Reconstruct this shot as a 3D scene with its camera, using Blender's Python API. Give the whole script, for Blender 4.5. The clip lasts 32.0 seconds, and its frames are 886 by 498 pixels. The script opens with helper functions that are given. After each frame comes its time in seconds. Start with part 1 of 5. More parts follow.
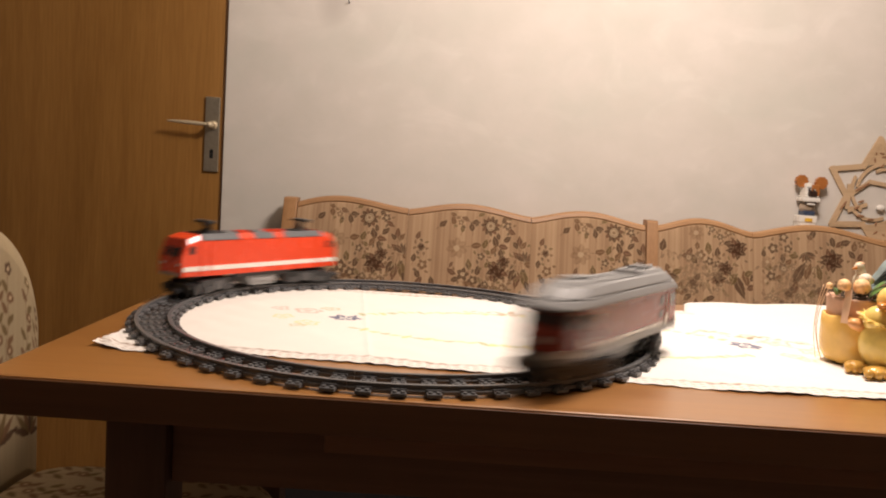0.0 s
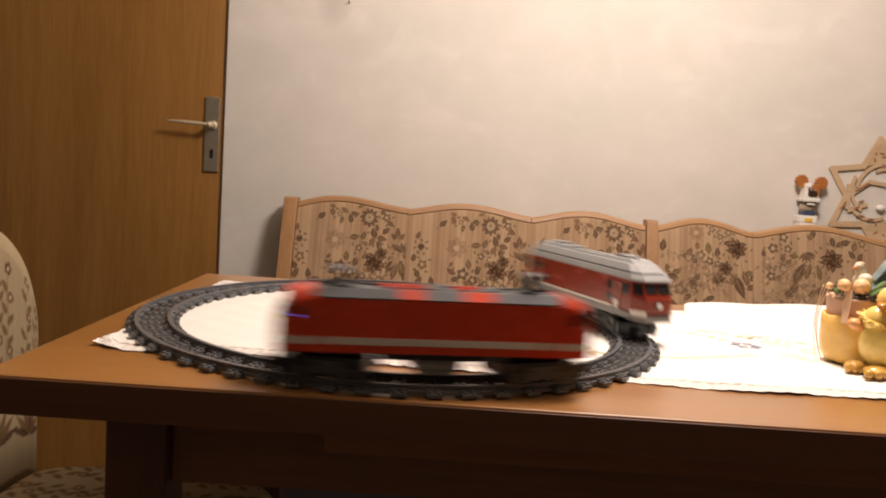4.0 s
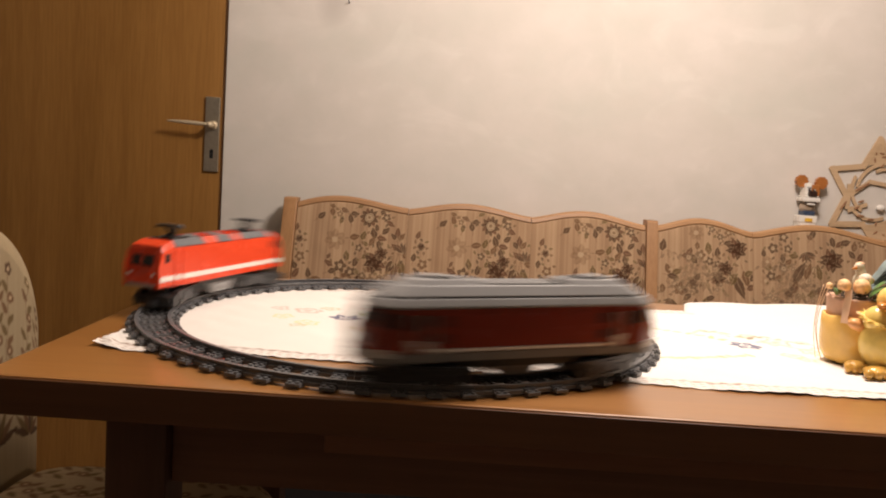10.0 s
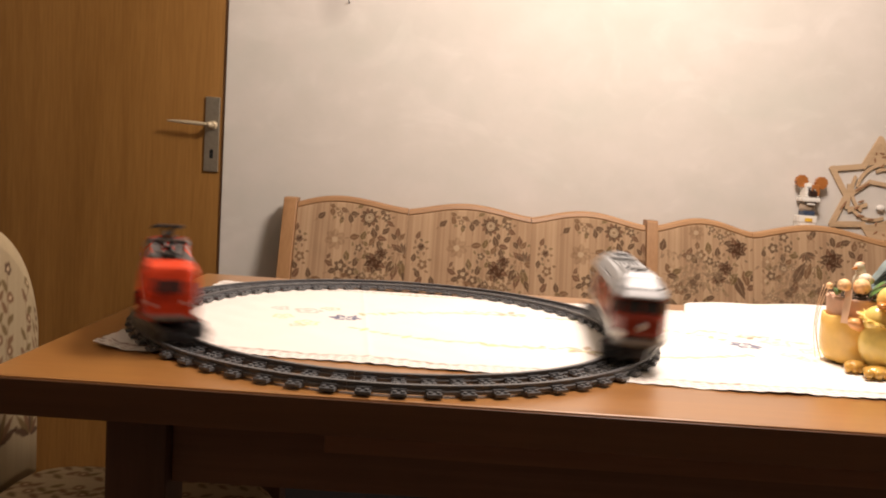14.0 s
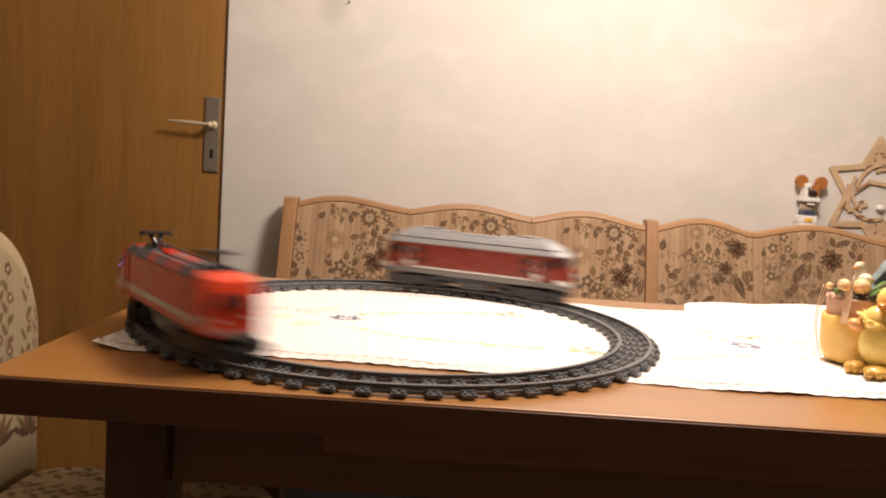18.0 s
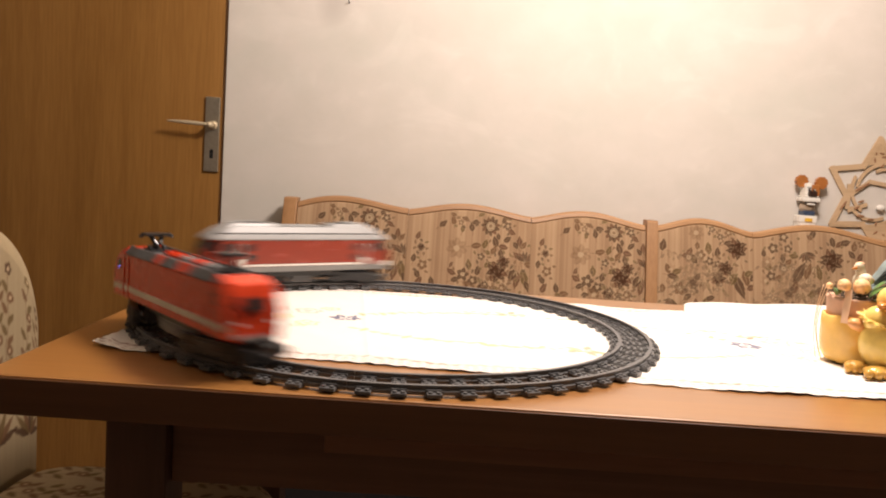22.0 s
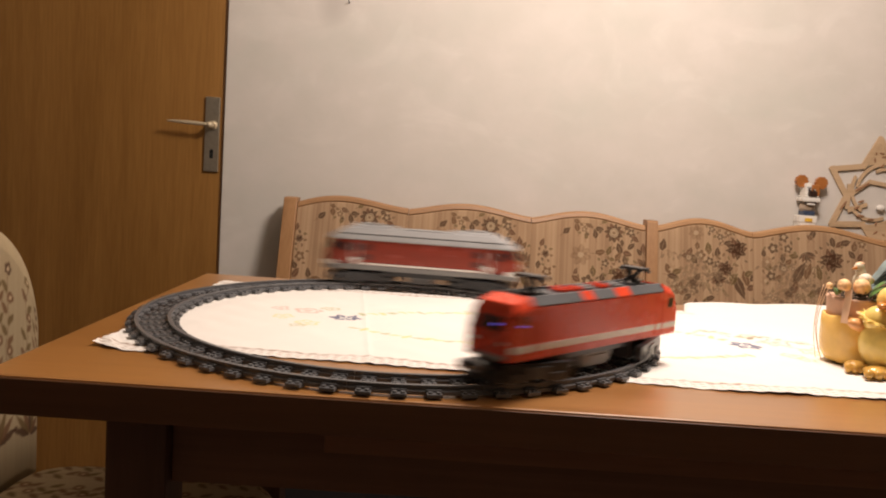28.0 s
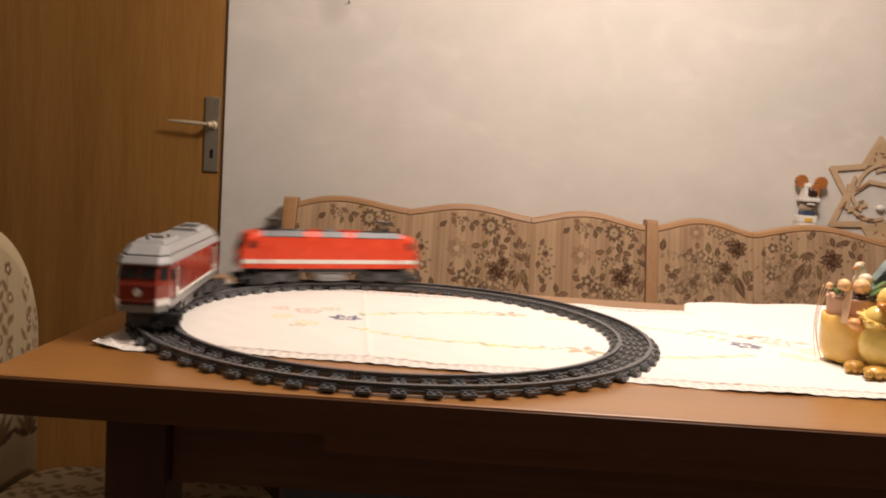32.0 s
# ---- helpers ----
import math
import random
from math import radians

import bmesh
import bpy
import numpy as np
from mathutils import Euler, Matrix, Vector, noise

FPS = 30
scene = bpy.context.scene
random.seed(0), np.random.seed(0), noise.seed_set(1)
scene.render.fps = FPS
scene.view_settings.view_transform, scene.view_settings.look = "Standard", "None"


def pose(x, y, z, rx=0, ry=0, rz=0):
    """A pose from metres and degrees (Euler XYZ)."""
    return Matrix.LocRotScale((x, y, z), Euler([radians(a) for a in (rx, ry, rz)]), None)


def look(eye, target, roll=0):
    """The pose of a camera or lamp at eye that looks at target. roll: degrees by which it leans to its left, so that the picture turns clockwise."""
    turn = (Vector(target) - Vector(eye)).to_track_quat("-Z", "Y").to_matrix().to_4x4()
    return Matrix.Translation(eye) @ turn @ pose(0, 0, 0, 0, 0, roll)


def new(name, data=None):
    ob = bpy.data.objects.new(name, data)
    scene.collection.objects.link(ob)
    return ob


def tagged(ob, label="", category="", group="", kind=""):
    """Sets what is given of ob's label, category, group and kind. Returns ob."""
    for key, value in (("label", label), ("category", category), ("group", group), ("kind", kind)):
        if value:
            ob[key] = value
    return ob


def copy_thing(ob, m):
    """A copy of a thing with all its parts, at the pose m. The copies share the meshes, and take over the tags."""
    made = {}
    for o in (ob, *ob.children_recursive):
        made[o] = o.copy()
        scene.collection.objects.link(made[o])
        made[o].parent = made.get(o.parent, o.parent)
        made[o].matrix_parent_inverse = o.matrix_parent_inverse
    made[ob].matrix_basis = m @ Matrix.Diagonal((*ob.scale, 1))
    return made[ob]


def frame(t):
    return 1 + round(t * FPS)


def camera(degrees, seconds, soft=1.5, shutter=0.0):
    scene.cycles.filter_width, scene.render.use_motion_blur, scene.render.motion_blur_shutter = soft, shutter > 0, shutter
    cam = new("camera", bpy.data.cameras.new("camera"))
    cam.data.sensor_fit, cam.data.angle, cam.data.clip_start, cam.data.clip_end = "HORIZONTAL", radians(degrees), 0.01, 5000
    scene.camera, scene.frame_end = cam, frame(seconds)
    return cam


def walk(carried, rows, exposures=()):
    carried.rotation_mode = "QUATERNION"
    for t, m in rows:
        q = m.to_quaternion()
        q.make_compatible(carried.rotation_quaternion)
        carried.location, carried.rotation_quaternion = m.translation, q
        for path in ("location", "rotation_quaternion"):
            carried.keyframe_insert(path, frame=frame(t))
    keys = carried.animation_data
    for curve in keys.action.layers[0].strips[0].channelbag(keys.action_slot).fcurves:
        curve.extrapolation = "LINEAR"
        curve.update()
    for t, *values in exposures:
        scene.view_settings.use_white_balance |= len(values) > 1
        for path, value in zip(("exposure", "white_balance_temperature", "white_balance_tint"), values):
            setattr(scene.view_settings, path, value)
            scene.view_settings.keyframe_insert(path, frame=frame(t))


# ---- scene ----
# ---- camera ----
TOP = 0.75            # height of the table top
EYE = Vector((0.0516, -1.0811, TOP + 0.2194))
cam = camera(58.50, 32.0, soft=2.0, shutter=2.4)
_yaw, _dip = radians(0.181), radians(5.763)
_aim = EYE + Vector((math.sin(_yaw) * math.cos(_dip), math.cos(_yaw) * math.cos(_dip), -math.sin(_dip)))
walk(cam, [(0.0, look(EYE, _aim, 3.854)), (32.0, look(EYE, _aim, 3.854))],
     exposures=[(0, 0.0), (1, 0.35), (2, -0.05), (3, -0.05), (6, 0.42), (7, -0.12), (8, -0.1), (9, 0.37), (10, 0.0), (11, 0.32),
                (12, -0.07), (13, 0.09), (13.5, 0.40), (14, 0.18), (17, -0.07), (18, 0.28), (19, -0.05), (20, 0.08), (21, 0.2), (22, 0.33), (23, -0.05),
                (24, -0.03), (25, 0.25), (28, -0.05), (29, 0.38), (30, 0.42), (31, 0.42), (32, -0.15)])

# ---- light ----
world = bpy.data.worlds.new("world")
scene.world = world
world.use_nodes = True
world.node_tree.nodes["Background"].inputs[0].default_value = (0.30, 0.24, 0.18, 1)
world.node_tree.nodes["Background"].inputs[1].default_value = 0.02


def bulb(name, at, watts, radius, colour):
    data = bpy.data.lights.new(name, "POINT")
    data.energy, data.shadow_soft_size, data.color = watts, radius, colour
    ob = new(name, data)
    ob.location = at
    return ob


# the lamp that hangs over the table, above the picture
bulb("pendant_bulb", (0.47, 0.03, 1.80), 75.0, 0.15, (1.0, 0.845, 0.765))


# ---- materials ----
def material(name, rough=0.5, metal=0.0):
    m = bpy.data.materials.new(name)
    m.use_nodes = True
    b = m.node_tree.nodes["Principled BSDF"]
    b.inputs["Roughness"].default_value = rough
    b.inputs["Metallic"].default_value = metal
    return m, m.node_tree.nodes, m.node_tree.links, b


def coords(n, l, scale=(1, 1, 1), shift=(0, 0, 0)):
    tc, mp = n.new("ShaderNodeTexCoord"), n.new("ShaderNodeMapping")
    mp.inputs["Location"].default_value = shift
    mp.inputs["Scale"].default_value = scale
    l.new(tc.outputs["Object"], mp.inputs["Vector"])
    return mp.outputs["Vector"]


def grain(n, l, vec, scale, detail=4.0, rough=0.55):
    t = n.new("ShaderNodeTexNoise")
    t.inputs["Scale"].default_value, t.inputs["Detail"].default_value = scale, detail
    t.inputs["Roughness"].default_value = rough
    l.new(vec, t.inputs["Vector"])
    return t.outputs["Fac"]


def ramp(n, l, fac, stops):
    r = n.new("ShaderNodeValToRGB")
    while len(r.color_ramp.elements) < len(stops):
        r.color_ramp.elements.new(0.5)
    for e, (p, c) in zip(r.color_ramp.elements, stops):
        e.position, e.color = p, (*c, 1)
    l.new(fac, r.inputs["Fac"])
    return r.outputs["Color"]


def mix(n, l, a, b, fac, mode="MIX"):
    m = n.new("ShaderNodeMix")
    m.data_type, m.blend_type = "RGBA", mode
    for sock, v in ((m.inputs[6], a), (m.inputs[7], b), (m.inputs[0], fac)):
        if isinstance(v, (int, float)):
            sock.default_value = v
        elif isinstance(v, tuple):
            sock.default_value = (*v, 1)
        else:
            l.new(v, sock)
    return m.outputs[2]


def bump(n, l, b, fac, strength, dist=0.001):
    k = n.new("ShaderNodeBump")
    k.inputs["Strength"].default_value, k.inputs["Distance"].default_value = strength, dist
    l.new(fac, k.inputs["Height"])
    l.new(k.outputs["Normal"], b.inputs["Normal"])


def wood(name, dark, light, along, rough=0.35, size=1.0):
    """Veneer or solid wood with its grain along the axis 'x', 'y' or 'z'."""
    m, n, l, b = material(name, rough)
    s = {"x": (0.05, 1, 1), "y": (1, 0.05, 1), "z": (1, 1, 0.05)}[along]
    v = coords(n, l, s)
    fine = grain(n, l, v, 190 * size, 5, 0.6)
    broad = grain(n, l, v, 16 * size, 3)
    c1 = ramp(n, l, fine, [(0.36, dark), (0.66, light)])
    c2 = ramp(n, l, broad, [(0.35, tuple(x * 0.82 for x in dark)), (0.7, light)])
    l.new(mix(n, l, c1, c2, 0.5), b.inputs["Base Color"])
    r = n.new("ShaderNodeMapRange")
    r.inputs["To Min"].default_value, r.inputs["To Max"].default_value = rough - 0.07, rough + 0.12
    l.new(broad, r.inputs["Value"])
    l.new(r.outputs["Result"], b.inputs["Roughness"])
    bump(n, l, b, fine, 0.12, 0.0004)
    return m


def plain(name, colour, rough=0.35, metal=0.0, vary=0.12, scale=60.0, bumps=0.05, spec=None):
    """A near-plain surface, with slight unevenness of colour, gloss and relief."""
    m, n, l, b = material(name, rough, metal)
    v = coords(n, l)
    f = grain(n, l, v, scale, 3)
    g = grain(n, l, v, scale * 7, 2)
    lo, hi = tuple(x * (1 - vary) for x in colour), tuple(min(1, x * (1 + vary)) for x in colour)
    l.new(ramp(n, l, f, [(0.3, lo), (0.7, hi)]), b.inputs["Base Color"])
    r = n.new("ShaderNodeMapRange")
    r.inputs["To Min"].default_value, r.inputs["To Max"].default_value = max(0.05, rough - 0.08), rough + 0.1
    l.new(f, r.inputs["Value"])
    l.new(r.outputs["Result"], b.inputs["Roughness"])
    if spec is not None:
        b.inputs["Specular IOR Level"].default_value = spec
    if bumps:
        bump(n, l, b, g, bumps, 0.0005)
    return m


def printed(name, rough, weave, spec=0.2):
    """Woven cloth whose dyed threads are held in the mesh's colours."""
    m, n, l, b = material(name, rough)
    a = n.new("ShaderNodeAttribute")
    a.attribute_name = "dye"
    v = coords(n, l)
    f = grain(n, l, v, weave, 2)
    c = ramp(n, l, f, [(0.25, (0.86, 0.86, 0.86)), (0.75, (1, 1, 1))])
    l.new(mix(n, l, a.outputs["Color"], c, 1.0, "MULTIPLY"), b.inputs["Base Color"])
    b.inputs["Specular IOR Level"].default_value = spec
    bump(n, l, b, f, 0.25, 0.0006)
    return m


def wall_paint():
    m, n, l, b = material("wall_paint", 0.85)
    v = coords(n, l, (1.0, 1.0, 1.25), (1.7, 0.0, 0.9))
    big = grain(n, l, v, 2.6, 5, 0.62)
    mid = grain(n, l, v, 7.0, 4, 0.6)
    fine = grain(n, l, v, 420, 2)
    sweep = n.new("ShaderNodeTexNoise")
    sweep.inputs["Scale"].default_value, sweep.inputs["Detail"].default_value, sweep.inputs["Distortion"].default_value = 4.2, 5, 1.6
    l.new(coords(n, l, (0.8, 1.0, 1.5)), sweep.inputs["Vector"])
    c1 = ramp(n, l, big, [(0.32, (0.556, 0.560, 0.494)), (0.5, (0.622, 0.586, 0.527)), (0.68, (0.695, 0.645, 0.590))])
    c2 = ramp(n, l, mid, [(0.34, (0.560, 0.534, 0.468)), (0.68, (0.668, 0.622, 0.565))])
    c3 = ramp(n, l, sweep.outputs["Fac"], [(0.38, (0.575, 0.542, 0.478)), (0.56, (0.612, 0.572, 0.512)), (0.68, (0.758, 0.716, 0.651))])
    body = mix(n, l, mix(n, l, c1, c2, 0.45), c3, 0.22)
    # a grey smudge high on the wall
    spot = n.new("ShaderNodeVectorMath")
    spot.operation = "DISTANCE"
    l.new(coords(n, l, (1, 1, 0.7)), spot.inputs[0])
    spot.inputs[1].default_value = (-0.2825, 1.125, (0.75 + 0.6501) * 0.7)
    near = n.new("ShaderNodeMapRange")
    near.inputs["From Min"].default_value, near.inputs["From Max"].default_value = 0.012, 0.055
    near.inputs["To Min"].default_value, near.inputs["To Max"].default_value = 0.42, 0.0
    l.new(spot.outputs["Value"], near.inputs["Value"])
    l.new(mix(n, l, body, (0.36, 0.33, 0.29), near.outputs["Result"]), b.inputs["Base Color"])
    bump(n, l, b, fine, 0.2, 0.001)
    return m


M_WALL = wall_paint()
# Unseen ceiling and walls: tones set for the fill light they bounce.
M_CEIL = plain("ceiling_paint", (0.58, 0.53, 0.46), 0.9, vary=0.04, scale=5)
M_ROOM_FILL = plain("room_fill_tone", (0.27, 0.23, 0.18), 0.9, vary=0.08, scale=4)
M_FLOOR = wood("floor_wood", (0.085, 0.052, 0.032), (0.18, 0.11, 0.065), "x", 0.45, 0.5)
M_DOOR = wood("door_veneer", (0.24, 0.110, 0.022), (0.335, 0.166, 0.040), "z", 0.42, 1.0)
M_DOOR_EDGE = wood("door_edge", (0.13, 0.062, 0.022), (0.20, 0.10, 0.038), "z", 0.45)
M_TABLE = wood("table_oak", (0.29, 0.118, 0.026), (0.37, 0.168, 0.042), "x", 0.30, 0.7)
M_TABLE.node_tree.nodes["Principled BSDF"].inputs["Coat Weight"].default_value = 1.0
M_TABLE.node_tree.nodes["Principled BSDF"].inputs["Coat Roughness"].default_value = 0.28
# Oak of legs and frame, darkened in colour for the shade under the top.
M_TABLE_Z = wood("table_leg_shaded", (0.075, 0.036, 0.022), (0.118, 0.058, 0.036), "z", 0.42, 0.7)
M_TABLE_SHADED = wood("table_frame_shaded", (0.140, 0.066, 0.037), (0.200, 0.098, 0.056), "x", 0.42, 0.7)
# The frame's wood lightened where more light reaches the table's front.
M_LEAF = wood("pull_out_leaf_lit", (0.200, 0.090, 0.047), (0.270, 0.126, 0.068), "x", 0.42, 0.7)
# Near-black wood that holds the deep shade on the bench's base.
M_SEAT_SHADE = wood("seat_base_shade", (0.012, 0.010, 0.010), (0.022, 0.018, 0.017), "x", 0.6, 0.7)
# The tabletop's oak, darkened for its front edge turned from the lamp.
M_EDGE_SHADE = wood("table_edge_shade", (0.115, 0.050, 0.022), (0.155, 0.069, 0.031), "x", 0.38, 0.7)
M_BENCH = wood("bench_oak", (0.36, 0.192, 0.084), (0.47, 0.268, 0.124), "x", 0.4, 0.8)
M_BENCH_Z = wood("bench_oak_upright", (0.29, 0.148, 0.058), (0.40, 0.218, 0.094), "z", 0.4, 0.8)
M_PRINT = printed("floral_weave", 0.9, 900)
M_LINEN = printed("white_linen", 0.9, 1100)
M_ALU = plain("brushed_aluminium", (0.42, 0.375, 0.29), 0.42, 0.85, 0.08, 120)
M_LEVER = plain("pale_brass", (0.60, 0.51, 0.35), 0.5, 0.5, 0.06, 120)
M_BLACKHOLE = plain("keyhole_dark", (0.01, 0.009, 0.008), 0.8)
M_RAIL = plain("grey_track_plastic", (0.115, 0.116, 0.118), 0.30, vary=0.10, scale=90)
M_RED = plain("bright_red_plastic", (0.71, 0.060, 0.017), 0.25, vary=0.05, scale=40, bumps=0.02)
M_DKRED = plain("dark_red_plastic", (0.235, 0.030, 0.014), 0.24, vary=0.08, scale=40, bumps=0.02, spec=0.55)
M_WHITE = plain("white_plastic", (0.78, 0.75, 0.68), 0.25, vary=0.03, scale=50, bumps=0.02)
M_GREY = plain("light_grey_plastic", (0.29, 0.29, 0.283), 0.42, vary=0.06, scale=50, bumps=0.03)
M_DKGREY = plain("dark_grey_plastic", (0.105, 0.11, 0.115), 0.3, vary=0.08, scale=50, bumps=0.03)
M_SILL = plain("mid_grey_plastic", (0.20, 0.195, 0.185), 0.3, vary=0.06, scale=50, bumps=0.03)
M_TRUCK = plain("truck_grey_plastic", (0.085, 0.085, 0.085), 0.35, vary=0.08, scale=50, bumps=0.03)
M_BLACK = plain("black_plastic", (0.022, 0.022, 0.023), 0.3, vary=0.15, scale=60, bumps=0.03)
M_SMOKE = plain("smoked_window", (0.02, 0.018, 0.018), 0.08, vary=0.05, bumps=0)
M_LENS = plain("headlamp_lens", (0.85, 0.84, 0.80), 0.12, vary=0.03, bumps=0)


def led():
    m, n, l, b = material("violet_led", 0.3)
    b.inputs["Base Color"].default_value = (0.25, 0.15, 0.8, 1)
    b.inputs["Emission Color"].default_value = (0.28, 0.18, 1.0, 1)
    b.inputs["Emission Strength"].default_value = 1.4
    return m


M_LED = led()
M_GLAZE = plain("yellow_ceramic_glaze", (0.88, 0.56, 0.155), 0.16, vary=0.14, scale=22, bumps=0.04)
M_DUCK = plain("pale_yellow_ceramic", (0.86, 0.63, 0.18), 0.22, vary=0.2, scale=28, bumps=0.12)
M_BEAK = plain("orange_ceramic", (0.50, 0.20, 0.035), 0.16, vary=0.25, scale=40)
M_BLUSH = plain("peach_ceramic", (0.72, 0.36, 0.14), 0.18, vary=0.2, scale=40)
M_PEACH = plain("peach_silk", (0.86, 0.50, 0.24), 0.55, vary=0.30, scale=110, bumps=0.15)
M_FOOT = plain("amber_glaze", (0.62, 0.35, 0.075), 0.14, vary=0.45, scale=45)
M_CLAY = plain("pink_clay_pot", (0.62, 0.38, 0.25), 0.7, vary=0.12, scale=70, bumps=0.2)
M_RIBBON = plain("peach_ribbon", (0.80, 0.56, 0.38), 0.5, vary=0.06)
M_TWINE = plain("rust_twine", (0.74, 0.46, 0.26), 0.7, vary=0.1)
M_MOSS = plain("dark_twigs", (0.055, 0.042, 0.025), 0.9, vary=0.4, scale=160, bumps=0.6)
M_GREEN = plain("green_leaf_silk", (0.10, 0.20, 0.035), 0.5, vary=0.3, scale=70)
M_TEAL = plain("grey_green_leaf_silk", (0.19, 0.24, 0.23), 0.55, vary=0.25, scale=60)
M_FEATHER = plain("cream_figurine", (0.70, 0.62, 0.46), 0.5, vary=0.12, scale=120, bumps=0.3)
M_STAR = wood("birch_ply", (0.50, 0.345, 0.195), (0.62, 0.445, 0.275), "x", 0.6, 0.8)
# Dark wood tone for the shade inside the star's cut openings.
M_STAR_CUT = wood("cut_shade_wood", (0.25, 0.125, 0.058), (0.36, 0.19, 0.095), "x", 0.6, 0.8)
M_BROWN = plain("brown_brick_plastic", (0.36, 0.135, 0.034), 0.35, vary=0.08)
M_DKBROWN = plain("dark_brown_plastic", (0.035, 0.018, 0.012), 0.35)
M_BLUE = plain("dark_blue_plastic", (0.045, 0.065, 0.11), 0.35)
M_TAN = plain("tan_plastic", (0.42, 0.33, 0.24), 0.35)
M_YELLOW = plain("yellow_plastic", (0.75, 0.46, 0.04), 0.35)


# ---- building helpers ----
def mesh_of(name, bm, mats, smooth=False):
    me = bpy.data.meshes.new(name)
    bm.normal_update()
    bm.to_mesh(me)
    bm.free()
    for m in mats if isinstance(mats, (list, tuple)) else [mats]:
        me.materials.append(m)
    if smooth:
        me.polygons.foreach_set("use_smooth", [True] * len(me.polygons))
    return me


def part(name, bm, mat, parent=None, label="", smooth=False):
    ob = new(name, mesh_of(name, bm, mat, smooth))
    if parent is not None:
        ob.parent = parent
    if label:
        tagged(ob, label)
    return ob


def thing(name, at, label, category, group="", kind="", rz=0.0):
    ob = new(name)
    ob.matrix_basis = pose(*at, 0, 0, rz)
    return tagged(ob, label, category, group, kind)


def add_box(bm, x0, x1, y0, y1, z0, z1, bevel=0.0, m=None, index=0):
    r = bmesh.ops.create_cube(bm, size=1.0)
    vs = r["verts"]
    bmesh.ops.scale(bm, vec=(x1 - x0, y1 - y0, z1 - z0), verts=vs)
    bmesh.ops.translate(bm, vec=((x0 + x1) / 2, (y0 + y1) / 2, (z0 + z1) / 2), verts=vs)
    if m is not None:
        bmesh.ops.transform(bm, matrix=m, verts=vs)
    fs = {f for v in vs for f in v.link_faces}
    for f in fs:
        f.material_index = index
    if bevel:
        es = {e for v in vs for e in v.link_edges}
        out = bmesh.ops.bevel(bm, geom=list(es), offset=bevel, segments=2, affect="EDGES", profile=0.6)
        for f in out["faces"]:
            f.material_index = index
    return bm


def box(x0, x1, y0, y1, z0, z1, bevel=0.0, m=None):
    return add_box(bmesh.new(), x0, x1, y0, y1, z0, z1, bevel, m)


def add_rod(bm, a, b, r, seg=8, r2=None, index=0):
    a, b = Vector(a), Vector(b)
    d = b - a
    q = d.to_track_quat("Z", "Y").to_matrix().to_4x4()
    out = bmesh.ops.create_cone(bm, cap_ends=True, segments=seg, radius1=r, radius2=r if r2 is None else r2,
                                depth=d.length, matrix=Matrix.Translation((a + b) / 2) @ q)
    for f in {f for v in out["verts"] for f in v.link_faces}:
        f.material_index = index
    return bm


def rod(a, b, r, seg=8, r2=None):
    return add_rod(bmesh.new(), a, b, r, seg, r2)


def add_ball(bm, at, r, m=None, seg=16, index=0):
    s = r if isinstance(r, (tuple, list)) else (r, r, r)
    mm = Matrix.Translation(at) @ (m or Matrix()) @ Matrix.Diagonal((*s, 1))
    out = bmesh.ops.create_uvsphere(bm, u_segments=seg, v_segments=max(6, seg * 2 // 3), radius=1, matrix=mm)
    for f in {f for v in out["verts"] for f in v.link_faces}:
        f.material_index, f.smooth = index, True
    return bm


def add_prism(bm, outline, lo, hi, axis="x", index=0):
    """A solid with that outline (pairs, in order round) drawn out along an axis."""
    def at(p, h):
        return {"x": (h, *p), "y": (p[0], h, p[1]), "z": (*p, h)}[axis]
    a, b = [bm.verts.new(at(p, lo)) for p in outline], [bm.verts.new(at(p, hi)) for p in outline]
    n = len(outline)
    fs = [bm.faces.new(a[::-1]), bm.faces.new(b)]
    fs += [bm.faces.new((a[i], a[(i + 1) % n], b[(i + 1) % n], b[i])) for i in range(n)]
    for f in fs:
        f.material_index = index
    bmesh.ops.recalc_face_normals(bm, faces=fs)
    return fs


def prism(outline, lo, hi, axis="x", bevel=0.0):
    bm = bmesh.new()
    add_prism(bm, outline, lo, hi, axis)
    if bevel:
        bmesh.ops.bevel(bm, geom=bm.edges[:], offset=bevel, segments=2, affect="EDGES", profile=0.6)
    return bm


def lathe(profile, seg=32, at=(0, 0, 0), squash=1.0):
    bm = bmesh.new()
    rings = [[bm.verts.new((at[0] + r * math.cos(2 * math.pi * i / seg), at[1] + squash * r * math.sin(2 * math.pi * i / seg), at[2] + z))
              for i in range(seg)] for r, z in profile]
    for a, b in zip(rings, rings[1:]):
        for i in range(seg):
            f = bm.faces.new((a[i], a[(i + 1) % seg], b[(i + 1) % seg], b[i]))
            f.smooth = True
    bm.faces.new(rings[0][::-1])
    bm.faces.new(rings[-1])
    return bm


def tube(points, r, seg=6):
    """A thin round strand through the points."""
    bm = bmesh.new()
    rings = []
    pts = [Vector(p) for p in points]
    for i, p in enumerate(pts):
        d = (pts[min(i + 1, len(pts) - 1)] - pts[max(i - 1, 0)]).normalized()
        q = d.to_track_quat("Z", "Y").to_matrix()
        rings.append([bm.verts.new(p + q @ Vector((r * math.cos(2 * math.pi * k / seg), r * math.sin(2 * math.pi * k / seg), 0))) for k in range(seg)])
    for a, b in zip(rings, rings[1:]):
        for k in range(seg):
            bm.faces.new((a[k], a[(k + 1) % seg], b[(k + 1) % seg], b[k])).smooth = True
    bm.faces.new(rings[0][::-1])
    bm.faces.new(rings[-1])
    return bm


